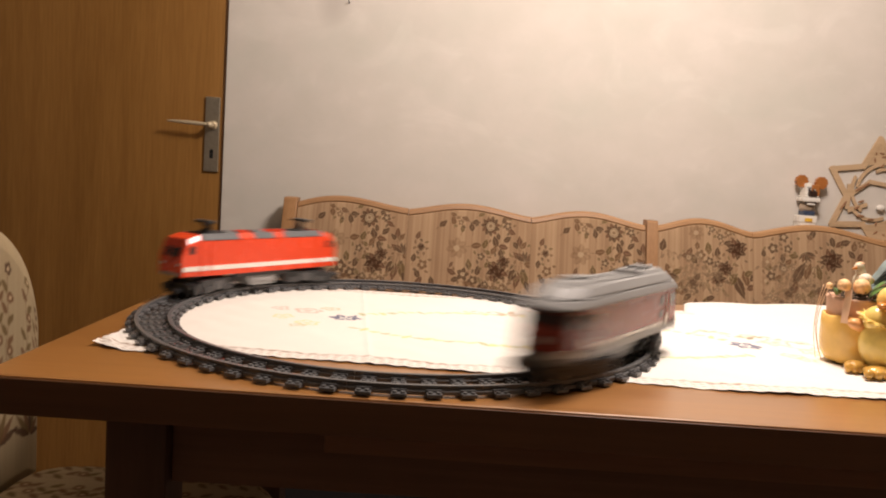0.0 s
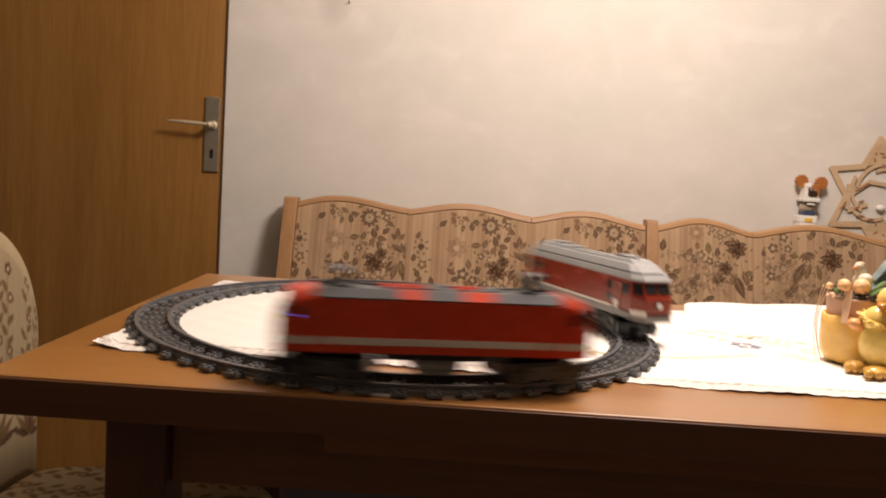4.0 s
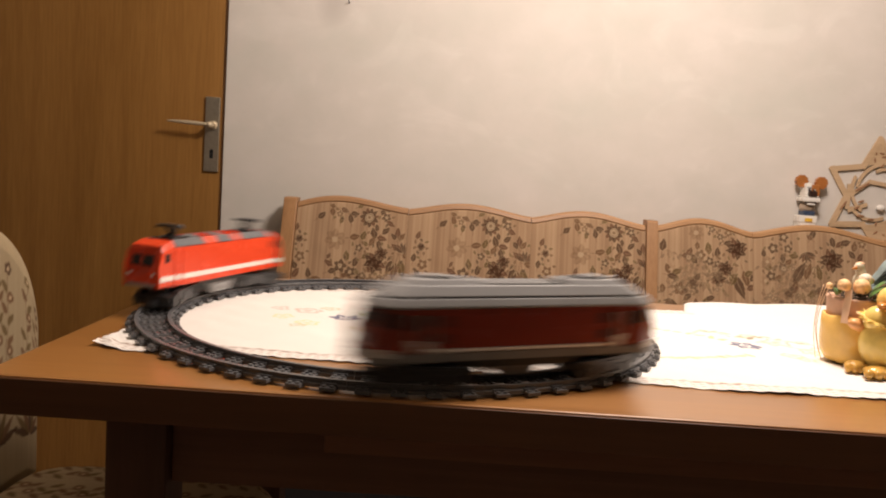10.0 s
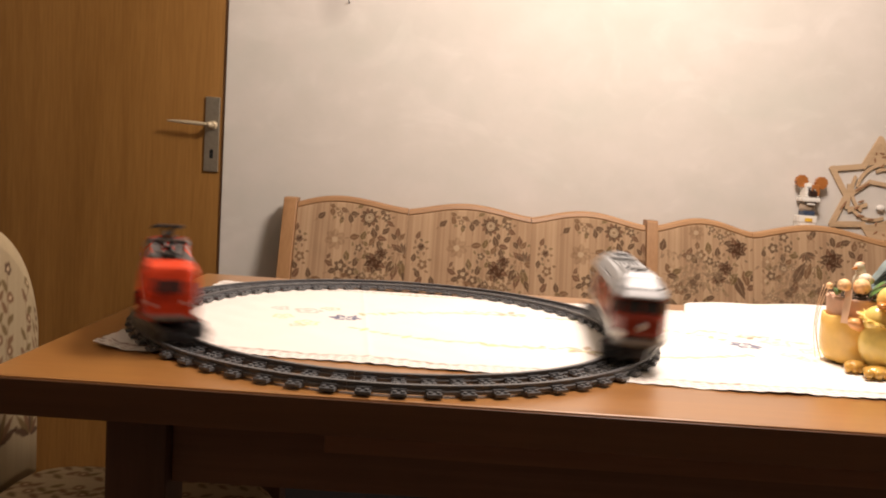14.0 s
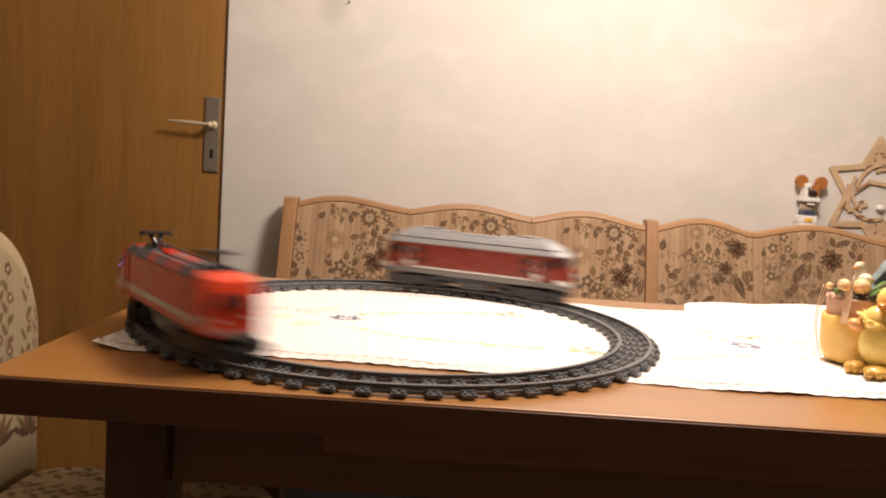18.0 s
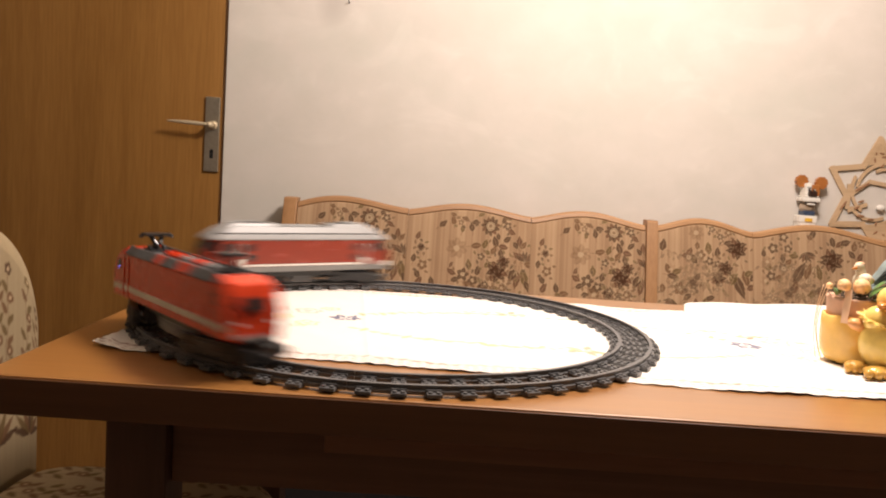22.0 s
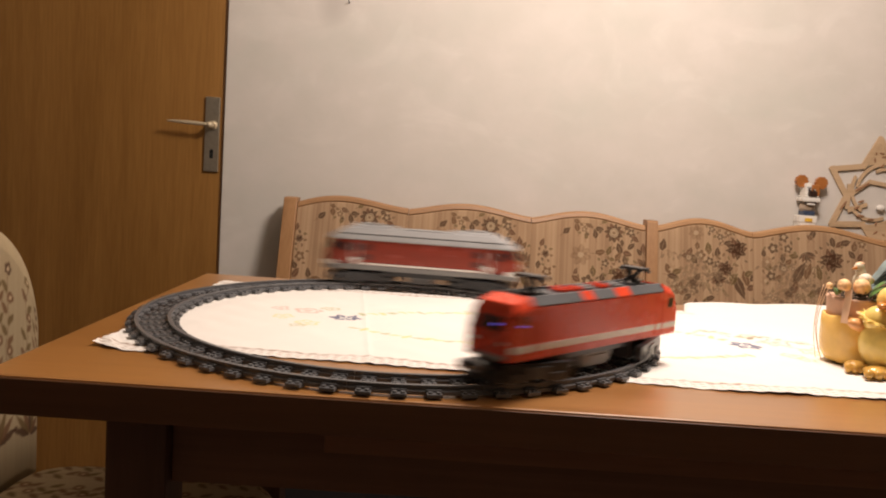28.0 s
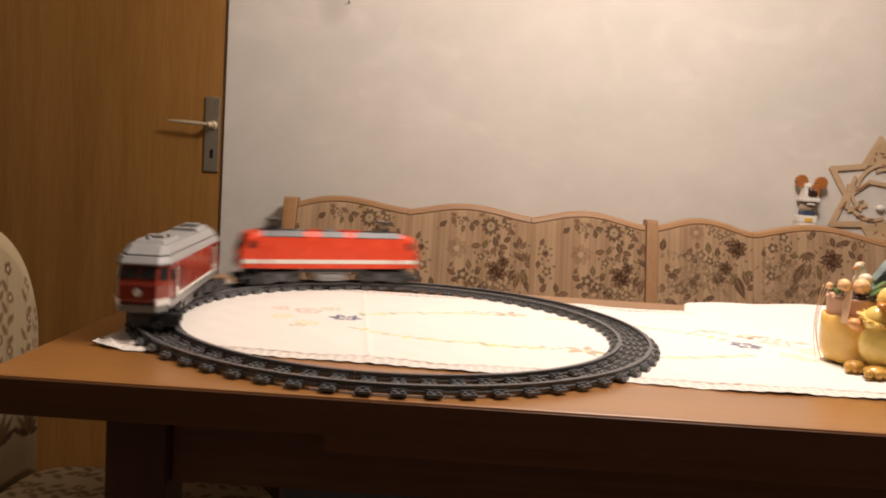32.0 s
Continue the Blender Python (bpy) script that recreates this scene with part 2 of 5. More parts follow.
def sheet(name, xs, ys, height, dye, mat, parent=None, thick=0.0):
    """A fine grid over xs by ys; height(X, Y) gives the place of each knot, dye(X, Y) its colour."""
    X, Y = np.meshgrid(xs, ys)
    P = height(X, Y)
    co = np.stack([p.ravel() for p in P], 1)
    nx, ny = len(xs), len(ys)
    i = np.arange(nx * ny).reshape(ny, nx)
    quads = np.stack([i[:-1, :-1], i[:-1, 1:], i[1:, 1:], i[1:, :-1]], -1).reshape(-1, 4)
    me = bpy.data.meshes.new(name)
    me.from_pydata(co.tolist(), [], quads.tolist())
    col = np.ones((nx * ny, 4), dtype=np.float32)
    col[:, :3] = np.stack([c.ravel() for c in dye(X, Y)], 1)
    a = me.attributes.new("dye", "FLOAT_COLOR", "POINT")
    a.data.foreach_set("color", col.ravel())
    me.materials.append(mat)
    me.polygons.foreach_set("use_smooth", [True] * len(me.polygons))
    ob = new(name, me)
    if parent is not None:
        ob.parent = parent
    return ob


# ---- dyed patterns ----
def soft(d, w=0.0012):
    return np.clip(0.5 - d / (2 * w), 0, 1)


def waver(X, Y, s, k=0.0):
    """Smooth unevenness between -1 and 1."""
    return (np.sin(X * s + 1.7 * np.sin(Y * s * 0.7 + k)) + np.sin(Y * s * 1.3 + 2.1 * np.sin(X * s * 0.6 + 2 + k))) / 2


def bloom(X, Y, cx, cy, r, petals, turn=0.0):
    dx, dy = X - cx, Y - cy
    rho, phi = np.hypot(dx, dy), np.arctan2(dy, dx)
    edge = r * (0.66 + 0.34 * np.abs(np.cos(petals * phi / 2 + turn)))
    ring = soft(rho - edge)
    veins = 0.55 + 0.45 * np.cos(petals * phi + 2 * turn + 30 * rho / r * 0.15)
    core = soft(rho - 0.28 * r)
    return ring, veins, core


def leaf(X, Y, cx, cy, length, width, ang):
    c, s = math.cos(ang), math.sin(ang)
    a, b = (X - cx) * c + (Y - cy) * s, -(X - cx) * s + (Y - cy) * c
    u = np.clip(2 * a / length, -1, 1)
    inside = np.abs(b) - width * (1 - u * u) * (1 - 0.3 * u)
    return soft(np.where(np.abs(2 * a / length) < 1, inside, 0.01))


def over(base, mask, colour):
    return [c * (1 - mask) + k * mask for c, k in zip(base, colour)]


DARK, MID, OLIVE, PALE, WINE = (0.058, 0.023, 0.009), (0.125, 0.057, 0.023), (0.110, 0.066, 0.020), (0.56, 0.42, 0.26), (0.100, 0.037, 0.016)
# motifs of the woven print: kind, across, up and size in millimetres from the motif's chief flower
DAISY_BLOOMS = [("daisy", 0, 0, 26), ("faint", -88, -63, 28), ("flower", -22, -81, 11), ("flower", 124, -45, 12), ("rose", 22, -117, 29), ("rose", 38, -92, 18),
                ("fan", 93, -87, 26), ("flower", 157, -117, 14), ("flower", -68, -130, 17), ("flower", -41, -144, 14), ("rose", -12, -159, 17),
                ("rose", 41, -158, 12), ("flower", 140, -144, 12), ("flower", -177, -112, 14), ("rose", -183, -66, 11), ("flower", 46, 3, 12),
                ("flower", -80, 5, 9), ("rose", 147, -71, 12), ("stamen", 72, -113, 14)]
# leaves: across, up, length, angle
DAISY_LEAVES = [(-127, -1, 21, 40), (-100, 10, 20, 100), (-74, -10, 17, 80), (-50, -5, 20, 100), (-67, 15, 18, -20), (-39, 8, 18, 0), (-101, 25, 15, 160),
                (-25, 29, 15, 30), (37, 19, 18, 60), (58, -13, 20, -30), (52, 23, 15, 20), (-35, -53, 23, 10), (-12, -47, 21, 70), (15, -40, 24, 110),
                (37, -53, 21, -10), (47, -32, 20, 40), (12, -62, 21, 60), (-6, -69, 15, 150), (22, -25, 15, 100)]
DAISY_LEAVES_LOW = [(79, -36, 23, 90), (69, -46, 17, 130), (92, -44, 18, 60), (96, -132, 43, -75), (107, -154, 31, -60), (75, -138, 37, -100),
                    (144, -93, 20, 20), (132, -75, 15, 160), (-54, -103, 23, 95), (-29, -117, 21, 80), (-99, -125, 21, 150), (-87, -144, 21, 20),
                    (-52, -155, 21, -20), (-29, -145, 18, 30)]
DAISY_LEAVES_SIDE = [(-190, -135, 20, 120), (-184, -155, 23, 60), (-151, -153, 21, 100), (-131, -168, 23, 15), (-146, -171, 15, 160), (-201, -95, 18, 80),
                     (74, -73, 21, 140), (117, -70, 24, 30), (109, -95, 24, -10), (-1, -100, 21, 30), (62, -126, 28, -110), (-100, -106, 15, 60),
                     (-73, -166, 18, 10), (179, -157, 23, 95), (191, -167, 18, 0), (15, -160, 18, 10), (-192, -36, 18, 70), (31, -70, 21, 100),
                     (9, -137, 18, -30)]
ROSE_BLOOMS = [("rose", 0, 0, 28), ("faint", -110, 36, 21), ("flower", -68, 48, 9), ("flower", -46, 29, 9), ("flower", -98, -22, 14), ("flower", -74, -36, 12),
               ("flower", -52, -43, 11), ("rose", -32, -54, 21), ("rose", -50, -82, 20), ("stamen", -20, -69, 12), ("flower", -153, -113, 18),
               ("fan", -174, -142, 23), ("flower", -116, -103, 12), ("flower", -23, 41, 11)]
ROSE_LEAVES = [(-199, -1, 26, 80), (-186, -62, 23, 110), (-161, -69, 23, 25), (-172, -82, 23, -10), (-128, -15, 21, 60), (-117, -32, 24, 120), (-107, 2, 18, 90),
               (-77, -2, 26, 95), (-53, -11, 21, 85), (-136, -25, 21, 10), (7, -99, 52, -65), (24, -78, 37, -70), (32, -62, 21, 30), (45, -71, 23, 50),
               (40, -98, 23, 20), (-105, -79, 20, 60), (-119, -97, 20, 120), (-83, -141, 21, 70), (-71, -132, 20, 20), (-110, -148, 21, 90),
               (-132, -132, 21, 40), (-199, -113, 20, 100), (-10, -80, 28, -110), (-24, 14, 20, 20)]
LILY_BLOOMS = [("rose", 0, 0, 31), ("fan", -69, 17, 28), ("flower", -129, 53, 14), ("flower", -158, 22, 15), ("faint", -174, -15, 17), ("flower", -164, -51, 14),
               ("stamen", -48, -19, 15), ("fan", -29, -71, 28), ("flower", -118, 23, 12), ("flower", -133, -24, 11), ("flower", 83, 48, 12)]
LILY_LEAVES = [(-88, -37, 52, 60), (-65, -32, 37, 70), (-35, -33, 34, 100), (-49, 67, 23, 60), (-59, 57, 17, 140), (-132, -3, 20, 100), (-116, -11, 18, 50),
               (-102, 5, 21, 0), (3, 49, 23, 100), (22, 44, 20, 40), (40, 49, 24, 20), (62, 41, 23, 80), (-46, -87, 37, 25), (6, -73, 31, 60),
               (-101, -76, 28, 70), (-183, 9, 18, 90), (-144, -53, 18, 30), (-170, -30, 18, 0), (54, 19, 21, 130), (77, 13, 21, 60)]
MOTIFS = {"daisy": (DAISY_BLOOMS, DAISY_LEAVES + DAISY_LEAVES_LOW + DAISY_LEAVES_SIDE), "rose": (ROSE_BLOOMS, ROSE_LEAVES), "lily": (LILY_BLOOMS, LILY_LEAVES)}


def ground(X, x0, base, stripe):
    """The striped ground of the weave."""
    s = 0.5 + 0.26 * np.sin((X - x0) * 62) + 0.22 * np.sin((X - x0) * 151 + 1.0) + 0.16 * np.sin((X - x0) * 420) + 0.10 * np.sin((X - x0) * 733 + 2)
    f = stripe * (1 - np.clip(s, 0, 1))
    return [c * (1 - f * q) for c, q in zip(base, (0.86, 1.0, 1.06))]


def floral(g, X, Z, x0, z0, motif, scale=0.001, depth=0.95):
    """Lay one motif over the ground g, its chief flower at (x0, z0). Every dark thread field has a pale thread round it."""
    blooms, leaves = MOTIFS[motif]
    shade = 0.5 + 0.5 * waver(X, Z, 210, 4)
    rim = 1.5 * scale

    def petal(g, cx, cz, length, width, a, colour, k=0.9):
        g = over(g, leaf(X, Z, cx, cz, length + 2 * rim, width + rim, a) * 0.34 * depth, PALE)
        g = over(g, leaf(X, Z, cx, cz, length, width, a) * k * depth, colour)
        return over(g, leaf(X, Z, cx, cz, 0.7 * length, 0.10 * width, a) * 0.35 * depth, PALE)
    for k, (px, pz, size, ang) in enumerate(leaves):
        cx, cz, r, a = x0 + px * scale, z0 + pz * scale, size * scale, radians(ang)
        g = over(g, leaf(X, Z, cx - 0.8 * r * math.cos(a), cz - 0.8 * r * math.sin(a), 0.9 * r, 0.0009, a) * 0.6 * depth, MID)
        g = petal(g, cx, cz, 1.3 * r, (0.35 if size < 30 else 0.24) * r, a, (DARK, MID, OLIVE, DARK, WINE)[k % 5])
    # sprigs of small leaves about every bloom
    for k, (kind, px, pz, size) in enumerate(blooms):
        if kind == "faint":
            continue
        cx, cz, r, w = x0 + px * scale, z0 + pz * scale, size * scale, 5.2 * scale
        for j in range(7 if kind in ("rose", "fan") else 4):
            a = k * 2.1 + j * (0.9 if kind in ("rose", "fan") else 1.57)
            d = 1.34 * r + w * (0.5 + 0.5 * (j % 2))
            g = petal(g, cx + d * math.cos(a), cz + d * math.sin(a), 2.4 * w, 0.62 * w, a + 0.6 * (-1) ** j, (MID, OLIVE, DARK, MID)[(j + k) % 4], 0.85)
    for k, (kind, px, pz, size) in enumerate(blooms):
        cx, cz, r = x0 + px * scale, z0 + pz * scale, size * scale
        rho, phi = np.hypot(X - cx, Z - cz), np.arctan2(Z - cz, X - cx)
        if kind == "daisy":
            for j in range(11):
                a = j * 0.5712 + 0.2
                g = petal(g, cx + 0.66 * r * math.cos(a), cz + 0.66 * r * math.sin(a), 0.78 * r, 0.20 * r, a, DARK if j % 3 else WINE, 0.95)
            g = over(g, soft(rho - 0.56 * r) * 0.95 * depth, DARK)
            g = over(g, soft(np.abs(rho - 0.42 * r) - 0.05 * r) * 0.75, PALE)
            g = over(g, soft(rho - 0.33 * r) * 0.7, PALE)
            g = over(g, soft(rho - 0.16 * r) * 0.7, MID)
        elif kind == "faint":
            ring, veins, core = bloom(X, Z, cx, cz, r, 7, k)
            g = over(g, ring * (0.2 + 0.35 * veins * (0.4 + 0.6 * shade)) * depth, MID)
            g = over(g, core * 0.6, PALE)
        elif kind == "flower":
            for j in range(5):
                a = k * 1.9 + j * 1.257
                g = petal(g, cx + 0.62 * r * math.cos(a), cz + 0.62 * r * math.sin(a), 0.9 * r, 0.36 * r, a, (DARK, MID, DARK)[k % 3], 0.92)
            g = over(g, soft(rho - 0.30 * r) * 0.85, PALE)
            g = over(g, soft(rho - 0.13 * r) * 0.7, MID)
        elif kind == "rose":
            for j in range(9):
                a = j * 0.698 + k
                g = petal(g, cx + 0.58 * r * math.cos(a), cz + 0.55 * r * math.sin(a), (0.95 + 0.2 * (j % 2)) * r, 0.27 * r, a + 0.35 * (-1) ** j, DARK if j % 3 else WINE, 0.95)
            g = over(g, soft(rho - r * (0.52 + 0.07 * np.cos(5 * phi + k))) * 0.95 * depth, DARK)
            for q, turn in ((0.40, 0.3), (0.22, 1.9)):
                arc = soft(np.abs(rho - q * r) - 0.03 * r) * np.clip(np.cos(2 * phi + turn + k), 0, 1)
                g = over(g, arc * 0.40 * depth, PALE)
        elif kind == "fan":
            for j in range(6):
                a = 0.5 + j * 0.42 + 0.3 * math.sin(k) + (math.pi if k % 2 else 0)
                g = petal(g, cx + 0.5 * r * math.cos(a), cz + 0.5 * r * math.sin(a), 1.15 * r, 0.16 * r, a, (DARK, WINE, DARK)[j % 3], 0.95)
        else:
            for j in range(5):
                a = -2.4 + j * 0.45
                g = over(g, leaf(X, Z, cx + 0.5 * r * math.cos(a), cz + 0.5 * r * math.sin(a), 1.2 * r, 0.08 * r, a) * 0.75, PALE if j % 2 else OLIVE)
    return g


# ---- the room ----
def structure(name, bm, mat, label, category=""):
    return tagged(part(name, bm, mat), label, category or name.split("_")[0], kind="structure")


WALL_Y, DOOR_Y, DOOR_X = 1.125, 1.135, -0.5765
structure("floor", box(-2.2, 3.0, -3.2, 1.6, -0.1, 0.0), M_FLOOR, "dark brown wooden floor in shade under the table")
structure("ceiling", box(-2.2, 3.0, -3.2, 1.6, 2.45, 2.55), M_CEIL, "plain off-white ceiling")
structure("wall_north", box(-0.5675, 3.0, WALL_Y, 1.6, 0, 2.45, 0.002), M_WALL, "cream wall with cloudy sponged paint")
structure("wall_over_door", box(-1.475, -0.5677, 1.128, 1.6, 2.03, 2.45), M_WALL, "cream sponged wall above the door")
structure("wall_beside_door", box(-2.2, -1.4752, 1.128, 1.6, 0, 2.45), M_WALL, "cream sponged wall beside the door")
# Unseen walls that close the room and bounce a chosen amount of fill.
structure("wall_west", box(-2.2, -2.1, -3.2, 1.127, 0, 2.45), M_ROOM_FILL, "plain unseen side wall, toned for bounced fill light")
structure("wall_east", box(2.9, 3.0, -3.2, 1.124, 0, 2.45), M_ROOM_FILL, "plain unseen side wall, toned for bounced fill light")
structure("wall_south", box(-2.099, 2.899, -3.2, -3.1, 0, 2.45), M_ROOM_FILL, "plain unseen wall at the far end of the room, toned for bounced fill light")
door = structure("door_1", box(-1.430, DOOR_X, DOOR_Y, DOOR_Y + 0.04, 0.008, 2.0, 0.002), M_DOOR, "closed flush door in golden-brown oak veneer")
part("door_frame", box(DOOR_X + 0.002, -0.5679, DOOR_Y - 0.004, DOOR_Y + 0.10, 0, 2.029, 0.001), M_DOOR_EDGE, door, "dark brown door jamb")
part("door_frame", box(-1.4745, -1.432, DOOR_Y - 0.004, DOOR_Y + 0.10, 0, 2.029, 0.002), M_DOOR_EDGE, door)
part("door_frame", box(-1.4315, DOOR_X + 0.0015, DOOR_Y - 0.004, DOOR_Y + 0.10, 2.003, 2.029, 0.002), M_DOOR_EDGE, door)
part("door_back", box(-1.4315, DOOR_X + 0.0015, DOOR_Y + 0.06, DOOR_Y + 0.10, 0, 2.002), M_DOOR_EDGE, door)
plate = part("lock_plate", box(-0.6215, -0.5815, DOOR_Y - 0.008, DOOR_Y + 0.001, TOP + 0.1689, TOP + 0.3741, 0.002), M_ALU, door, "brushed aluminium lock plate")
HX, HZ = -0.5985, TOP + 0.2969
bm = bmesh.new()
add_rod(bm, (HX, DOOR_Y - 0.007, HZ), (HX, DOOR_Y - 0.011, HZ), 0.0125, 18)
add_rod(bm, (HX, DOOR_Y - 0.009, HZ), (HX, DOOR_Y - 0.048, HZ), 0.0080, 14)
add_ball(bm, (HX, DOOR_Y - 0.046, HZ), (0.0070, 0.0065, 0.0066), seg=14)
add_ball(bm, (HX - 0.045, DOOR_Y - 0.047, HZ + 0.0018), (0.052, 0.0050, 0.0056), Matrix.Rotation(radians(2.0), 4, "Y"), seg=18)
add_ball(bm, (HX - 0.080, DOOR_Y - 0.046, HZ + 0.0032), (0.036, 0.0042, 0.0042), Matrix.Rotation(radians(1.0), 4, "Y"), seg=18)
part("door_handle", bm, M_LEVER, plate, "pale brass lever handle", smooth=True)
bm = bmesh.new()
add_rod(bm, (-0.6008, DOOR_Y - 0.0075, TOP + 0.2255), (-0.6008, DOOR_Y - 0.0088, TOP + 0.2255), 0.0052, 14)
add_box(bm, -0.6056, -0.5960, DOOR_Y - 0.0088, DOOR_Y - 0.0075, TOP + 0.2055, TOP + 0.2255, 0.001)
part("keyhole", bm, M_BLACKHOLE, plate, "dark keyhole")
for z in (0.1757, 0.3664):
    part("screw", rod((-0.6015, DOOR_Y - 0.0075, TOP + z), (-0.6015, DOOR_Y - 0.0095, TOP + z), 0.0035, 10), M_ALU, plate)
bm = rod((-0.240, WALL_Y + 0.01, TOP + 0.649), (-0.240, WALL_Y - 0.018, TOP + 0.653), 0.0016, 8)
tagged(part("nail", bm, M_BLACK), "small dark nail driven into the cream wall", "nail")


# ---- upholstered bench along the wall ----
def back_y(z):
    return 1.0 - (0.137 - z) * 0.28


HUMPS = [(-0.327, -0.028, 0.116, 0.138), (-0.028, 0.304, 0.115, 0.1385), (0.304, 0.613, 0.114, 0.140),
         (0.644, 0.902, 0.115, 0.142), (0.902, 1.270, 0.114, 0.144), (1.270, 1.60, 0.116, 0.144)]


# the motif on each panel, and the place of its chief flower
PRINTS = [("daisy", -0.1316, 0.0854), ("daisy", 0.1948, 0.0843), ("daisy", 0.5272, 0.0882),
          ("rose", 0.8592, 0.0675), ("lily", 1.1145, 0.0538), ("rose", 1.47, 0.0675)]


def hump_top(x, h):
    a, b, lo, hi = h
    t = np.clip((x - a) / (b - a), 0, 1) ** (0.74 if a < -0.3 else 0.95)
    return lo + (hi - lo) * (0.5 - 0.5 * np.cos(2 * np.pi * t)) ** 0.72


def strip(xs, lo, hi, y0, y1, bev=0.004):
    """A bar that follows two curves lo(x), hi(x), with eased front edges."""
    bm = bmesh.new()
    rows = []
    for x in xs:
        a, b = float(lo(x)), float(hi(x))
        ring = [(y1, a), (y0 + bev, a), (y0, a + bev), (y0, b - bev), (y0 + bev, b), (y1 - bev, b), (y1, b - bev)]
        rows.append([bm.verts.new((x, back_y(z - TOP) - 1.0 + y, z)) for y, z in ring])
    for p, q in zip(rows, rows[1:]):
        for i in range(7):
            bm.faces.new((p[i], q[i], q[(i + 1) % 7], p[(i + 1) % 7]))
    bm.faces.new(rows[0])
    bm.faces.new(rows[-1][::-1])
    bmesh.ops.recalc_face_normals(bm, faces=bm.faces[:])
    return bm


bench = thing("corner_bench", (-0.0125, 0.07, -0.009), "oak corner bench with wavy back rail and brown floral upholstery", "bench")
ZB = -0.28
for k, h in enumerate(HUMPS):
    a, b = h[0], h[1]
    xs = np.linspace(a + 0.0008, b - 0.0008, 33)
    part("top_rail", strip(xs, lambda x: TOP + hump_top(x, h) - 0.017, lambda x: TOP + hump_top(x, h), 0.9885, 1.012), M_BENCH, bench)
    bm = strip(xs, lambda x: TOP + ZB - 0.02, lambda x: TOP + hump_top(x, h) - 0.018, 0.9915, 1.012, 0.001)
    part("back_board", bm, M_BENCH, bench)
    motif, x0, z0 = PRINTS[k]

    def place(X, V):
        zt = hump_top(X, h) - 0.0165
        Z = ZB + V * (zt - ZB)
        u = np.clip((X - a) / (b - a), 0, 1)
        puff = (np.clip(u * (1 - u) * 4, 0, 1) ** 0.12) * (np.clip(V * (1 - V) * 4, 0, 1) ** 0.35)
        Y = back_y(Z) - 0.0105 - 0.0050 * puff + 0.0008 * waver(X, Z, 60, k)
        return X, Y, Z + TOP

    def dye(X, V):
        Z = ZB + V * (hump_top(X, h) - 0.0165 - ZB)
        Xw = X + 0.0010 * waver(X, Z, 330, k) + 0.0005 * waver(X, Z, 1050, k)
        Zw = Z + 0.0010 * waver(Z, X, 290, k + 1) + 0.0005 * waver(Z, X, 980, k)
        g = ground(X, x0, (0.450, 0.305, 0.180), 0.36)
        g = floral(g, Xw, Zw, x0, z0, motif)
        if k > 2:
            g = floral(g, Xw, Zw, x0 - 0.13, z0 - 0.03, "daisy", 0.00055, 0.55)
        return floral(g, Xw, Zw, x0 + 0.06, z0 - 0.20, "rose")
    rows = np.concatenate([np.linspace(0, 0.5, 40), np.linspace(0.505, 1, 175)])
    sheet("back_panel", np.linspace(a + 0.0001, b - 0.0001, 270), rows, place, dye, M_PRINT, bench)
for xa, xb, zt in ((-0.364, -0.328, 0.126), (0.6135, 0.6435, 0.128)):
    f, g = back_y(ZB) - 0.026, back_y(zt) - 0.026
    bm = prism([(f, 0.009), (f, TOP + ZB), (g, TOP + zt - 0.004), (g + 0.004, TOP + zt), (1.02, TOP + zt), (1.02, 0.009)], xa, xb, "x", 0.002)
    part("post", bm, M_BENCH_Z, bench)
part("ledge", box(-0.327, 1.60, 1.0135, 1.0535, TOP + 0.075, TOP + 0.095, 0.002), M_BENCH, bench)


def seat_place(X, Y):
    e = np.minimum.reduce([X + 0.35, 1.6 - X, Y - 0.52, 0.87 - Y])
    return X, Y, TOP - 0.36 + 0.06 * np.clip(e / 0.03, 0, 1) ** 0.5


def seat_dye(X, Y):
    return floral(ground(X, 0, (0.49, 0.372, 0.245), 0.30), (X + 0.35) % 0.32, Y, 0.16, 0.82, "daisy")


sheet("seat_cushion", np.linspace(-0.35, 1.6, 240), np.linspace(0.52, 0.87, 60), seat_place, seat_dye, M_PRINT, bench)
# The base under the seat: its shade is painted in near-black.
part("seat_base", box(-0.355, 1.6, 0.54, 0.875, 0.009, TOP - 0.362, 0.004), M_SEAT_SHADE, bench, "seat base with deep shade put into its colour")

# ---- table ----
table = thing("dining_table", (0, 0, 0), "oak dining table with a thick plain top and square legs", "table")
TX0, TX1, TY0, TY1 = -0.3747, 0.98, -0.3557, 0.3614
part("tabletop", box(TX0, TX1, TY0, TY1, TOP - 0.038, TOP, 0.0025), M_TABLE, table)
# Added strip: paints the shade on the tabletop's front edge.
part("edge_band", box(TX0 + 0.001, TX1 - 0.001, TY0 - 0.0022, TY0 - 0.0001, TOP - 0.0375, TOP - 0.0022, 0.0008), M_EDGE_SHADE, table, "oak front edge with its shade put into the colour")
# Legs and aprons carry the shade under the top in their colour.
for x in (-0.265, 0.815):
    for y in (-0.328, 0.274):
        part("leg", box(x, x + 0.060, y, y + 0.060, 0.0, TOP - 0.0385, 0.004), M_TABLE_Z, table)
part("apron", box(-0.2045, 0.8145, -0.311, -0.291, TOP - 0.112, TOP - 0.0385, 0.002), M_TABLE_SHADED, table)
part("apron", box(-0.2045, 0.8145, 0.297, 0.317, TOP - 0.112, TOP - 0.0385, 0.002), M_TABLE_SHADED, table)
part("apron", box(-0.242, -0.222, -0.2675, 0.2735, TOP - 0.112, TOP - 0.0385, 0.002), M_TABLE_SHADED, table)
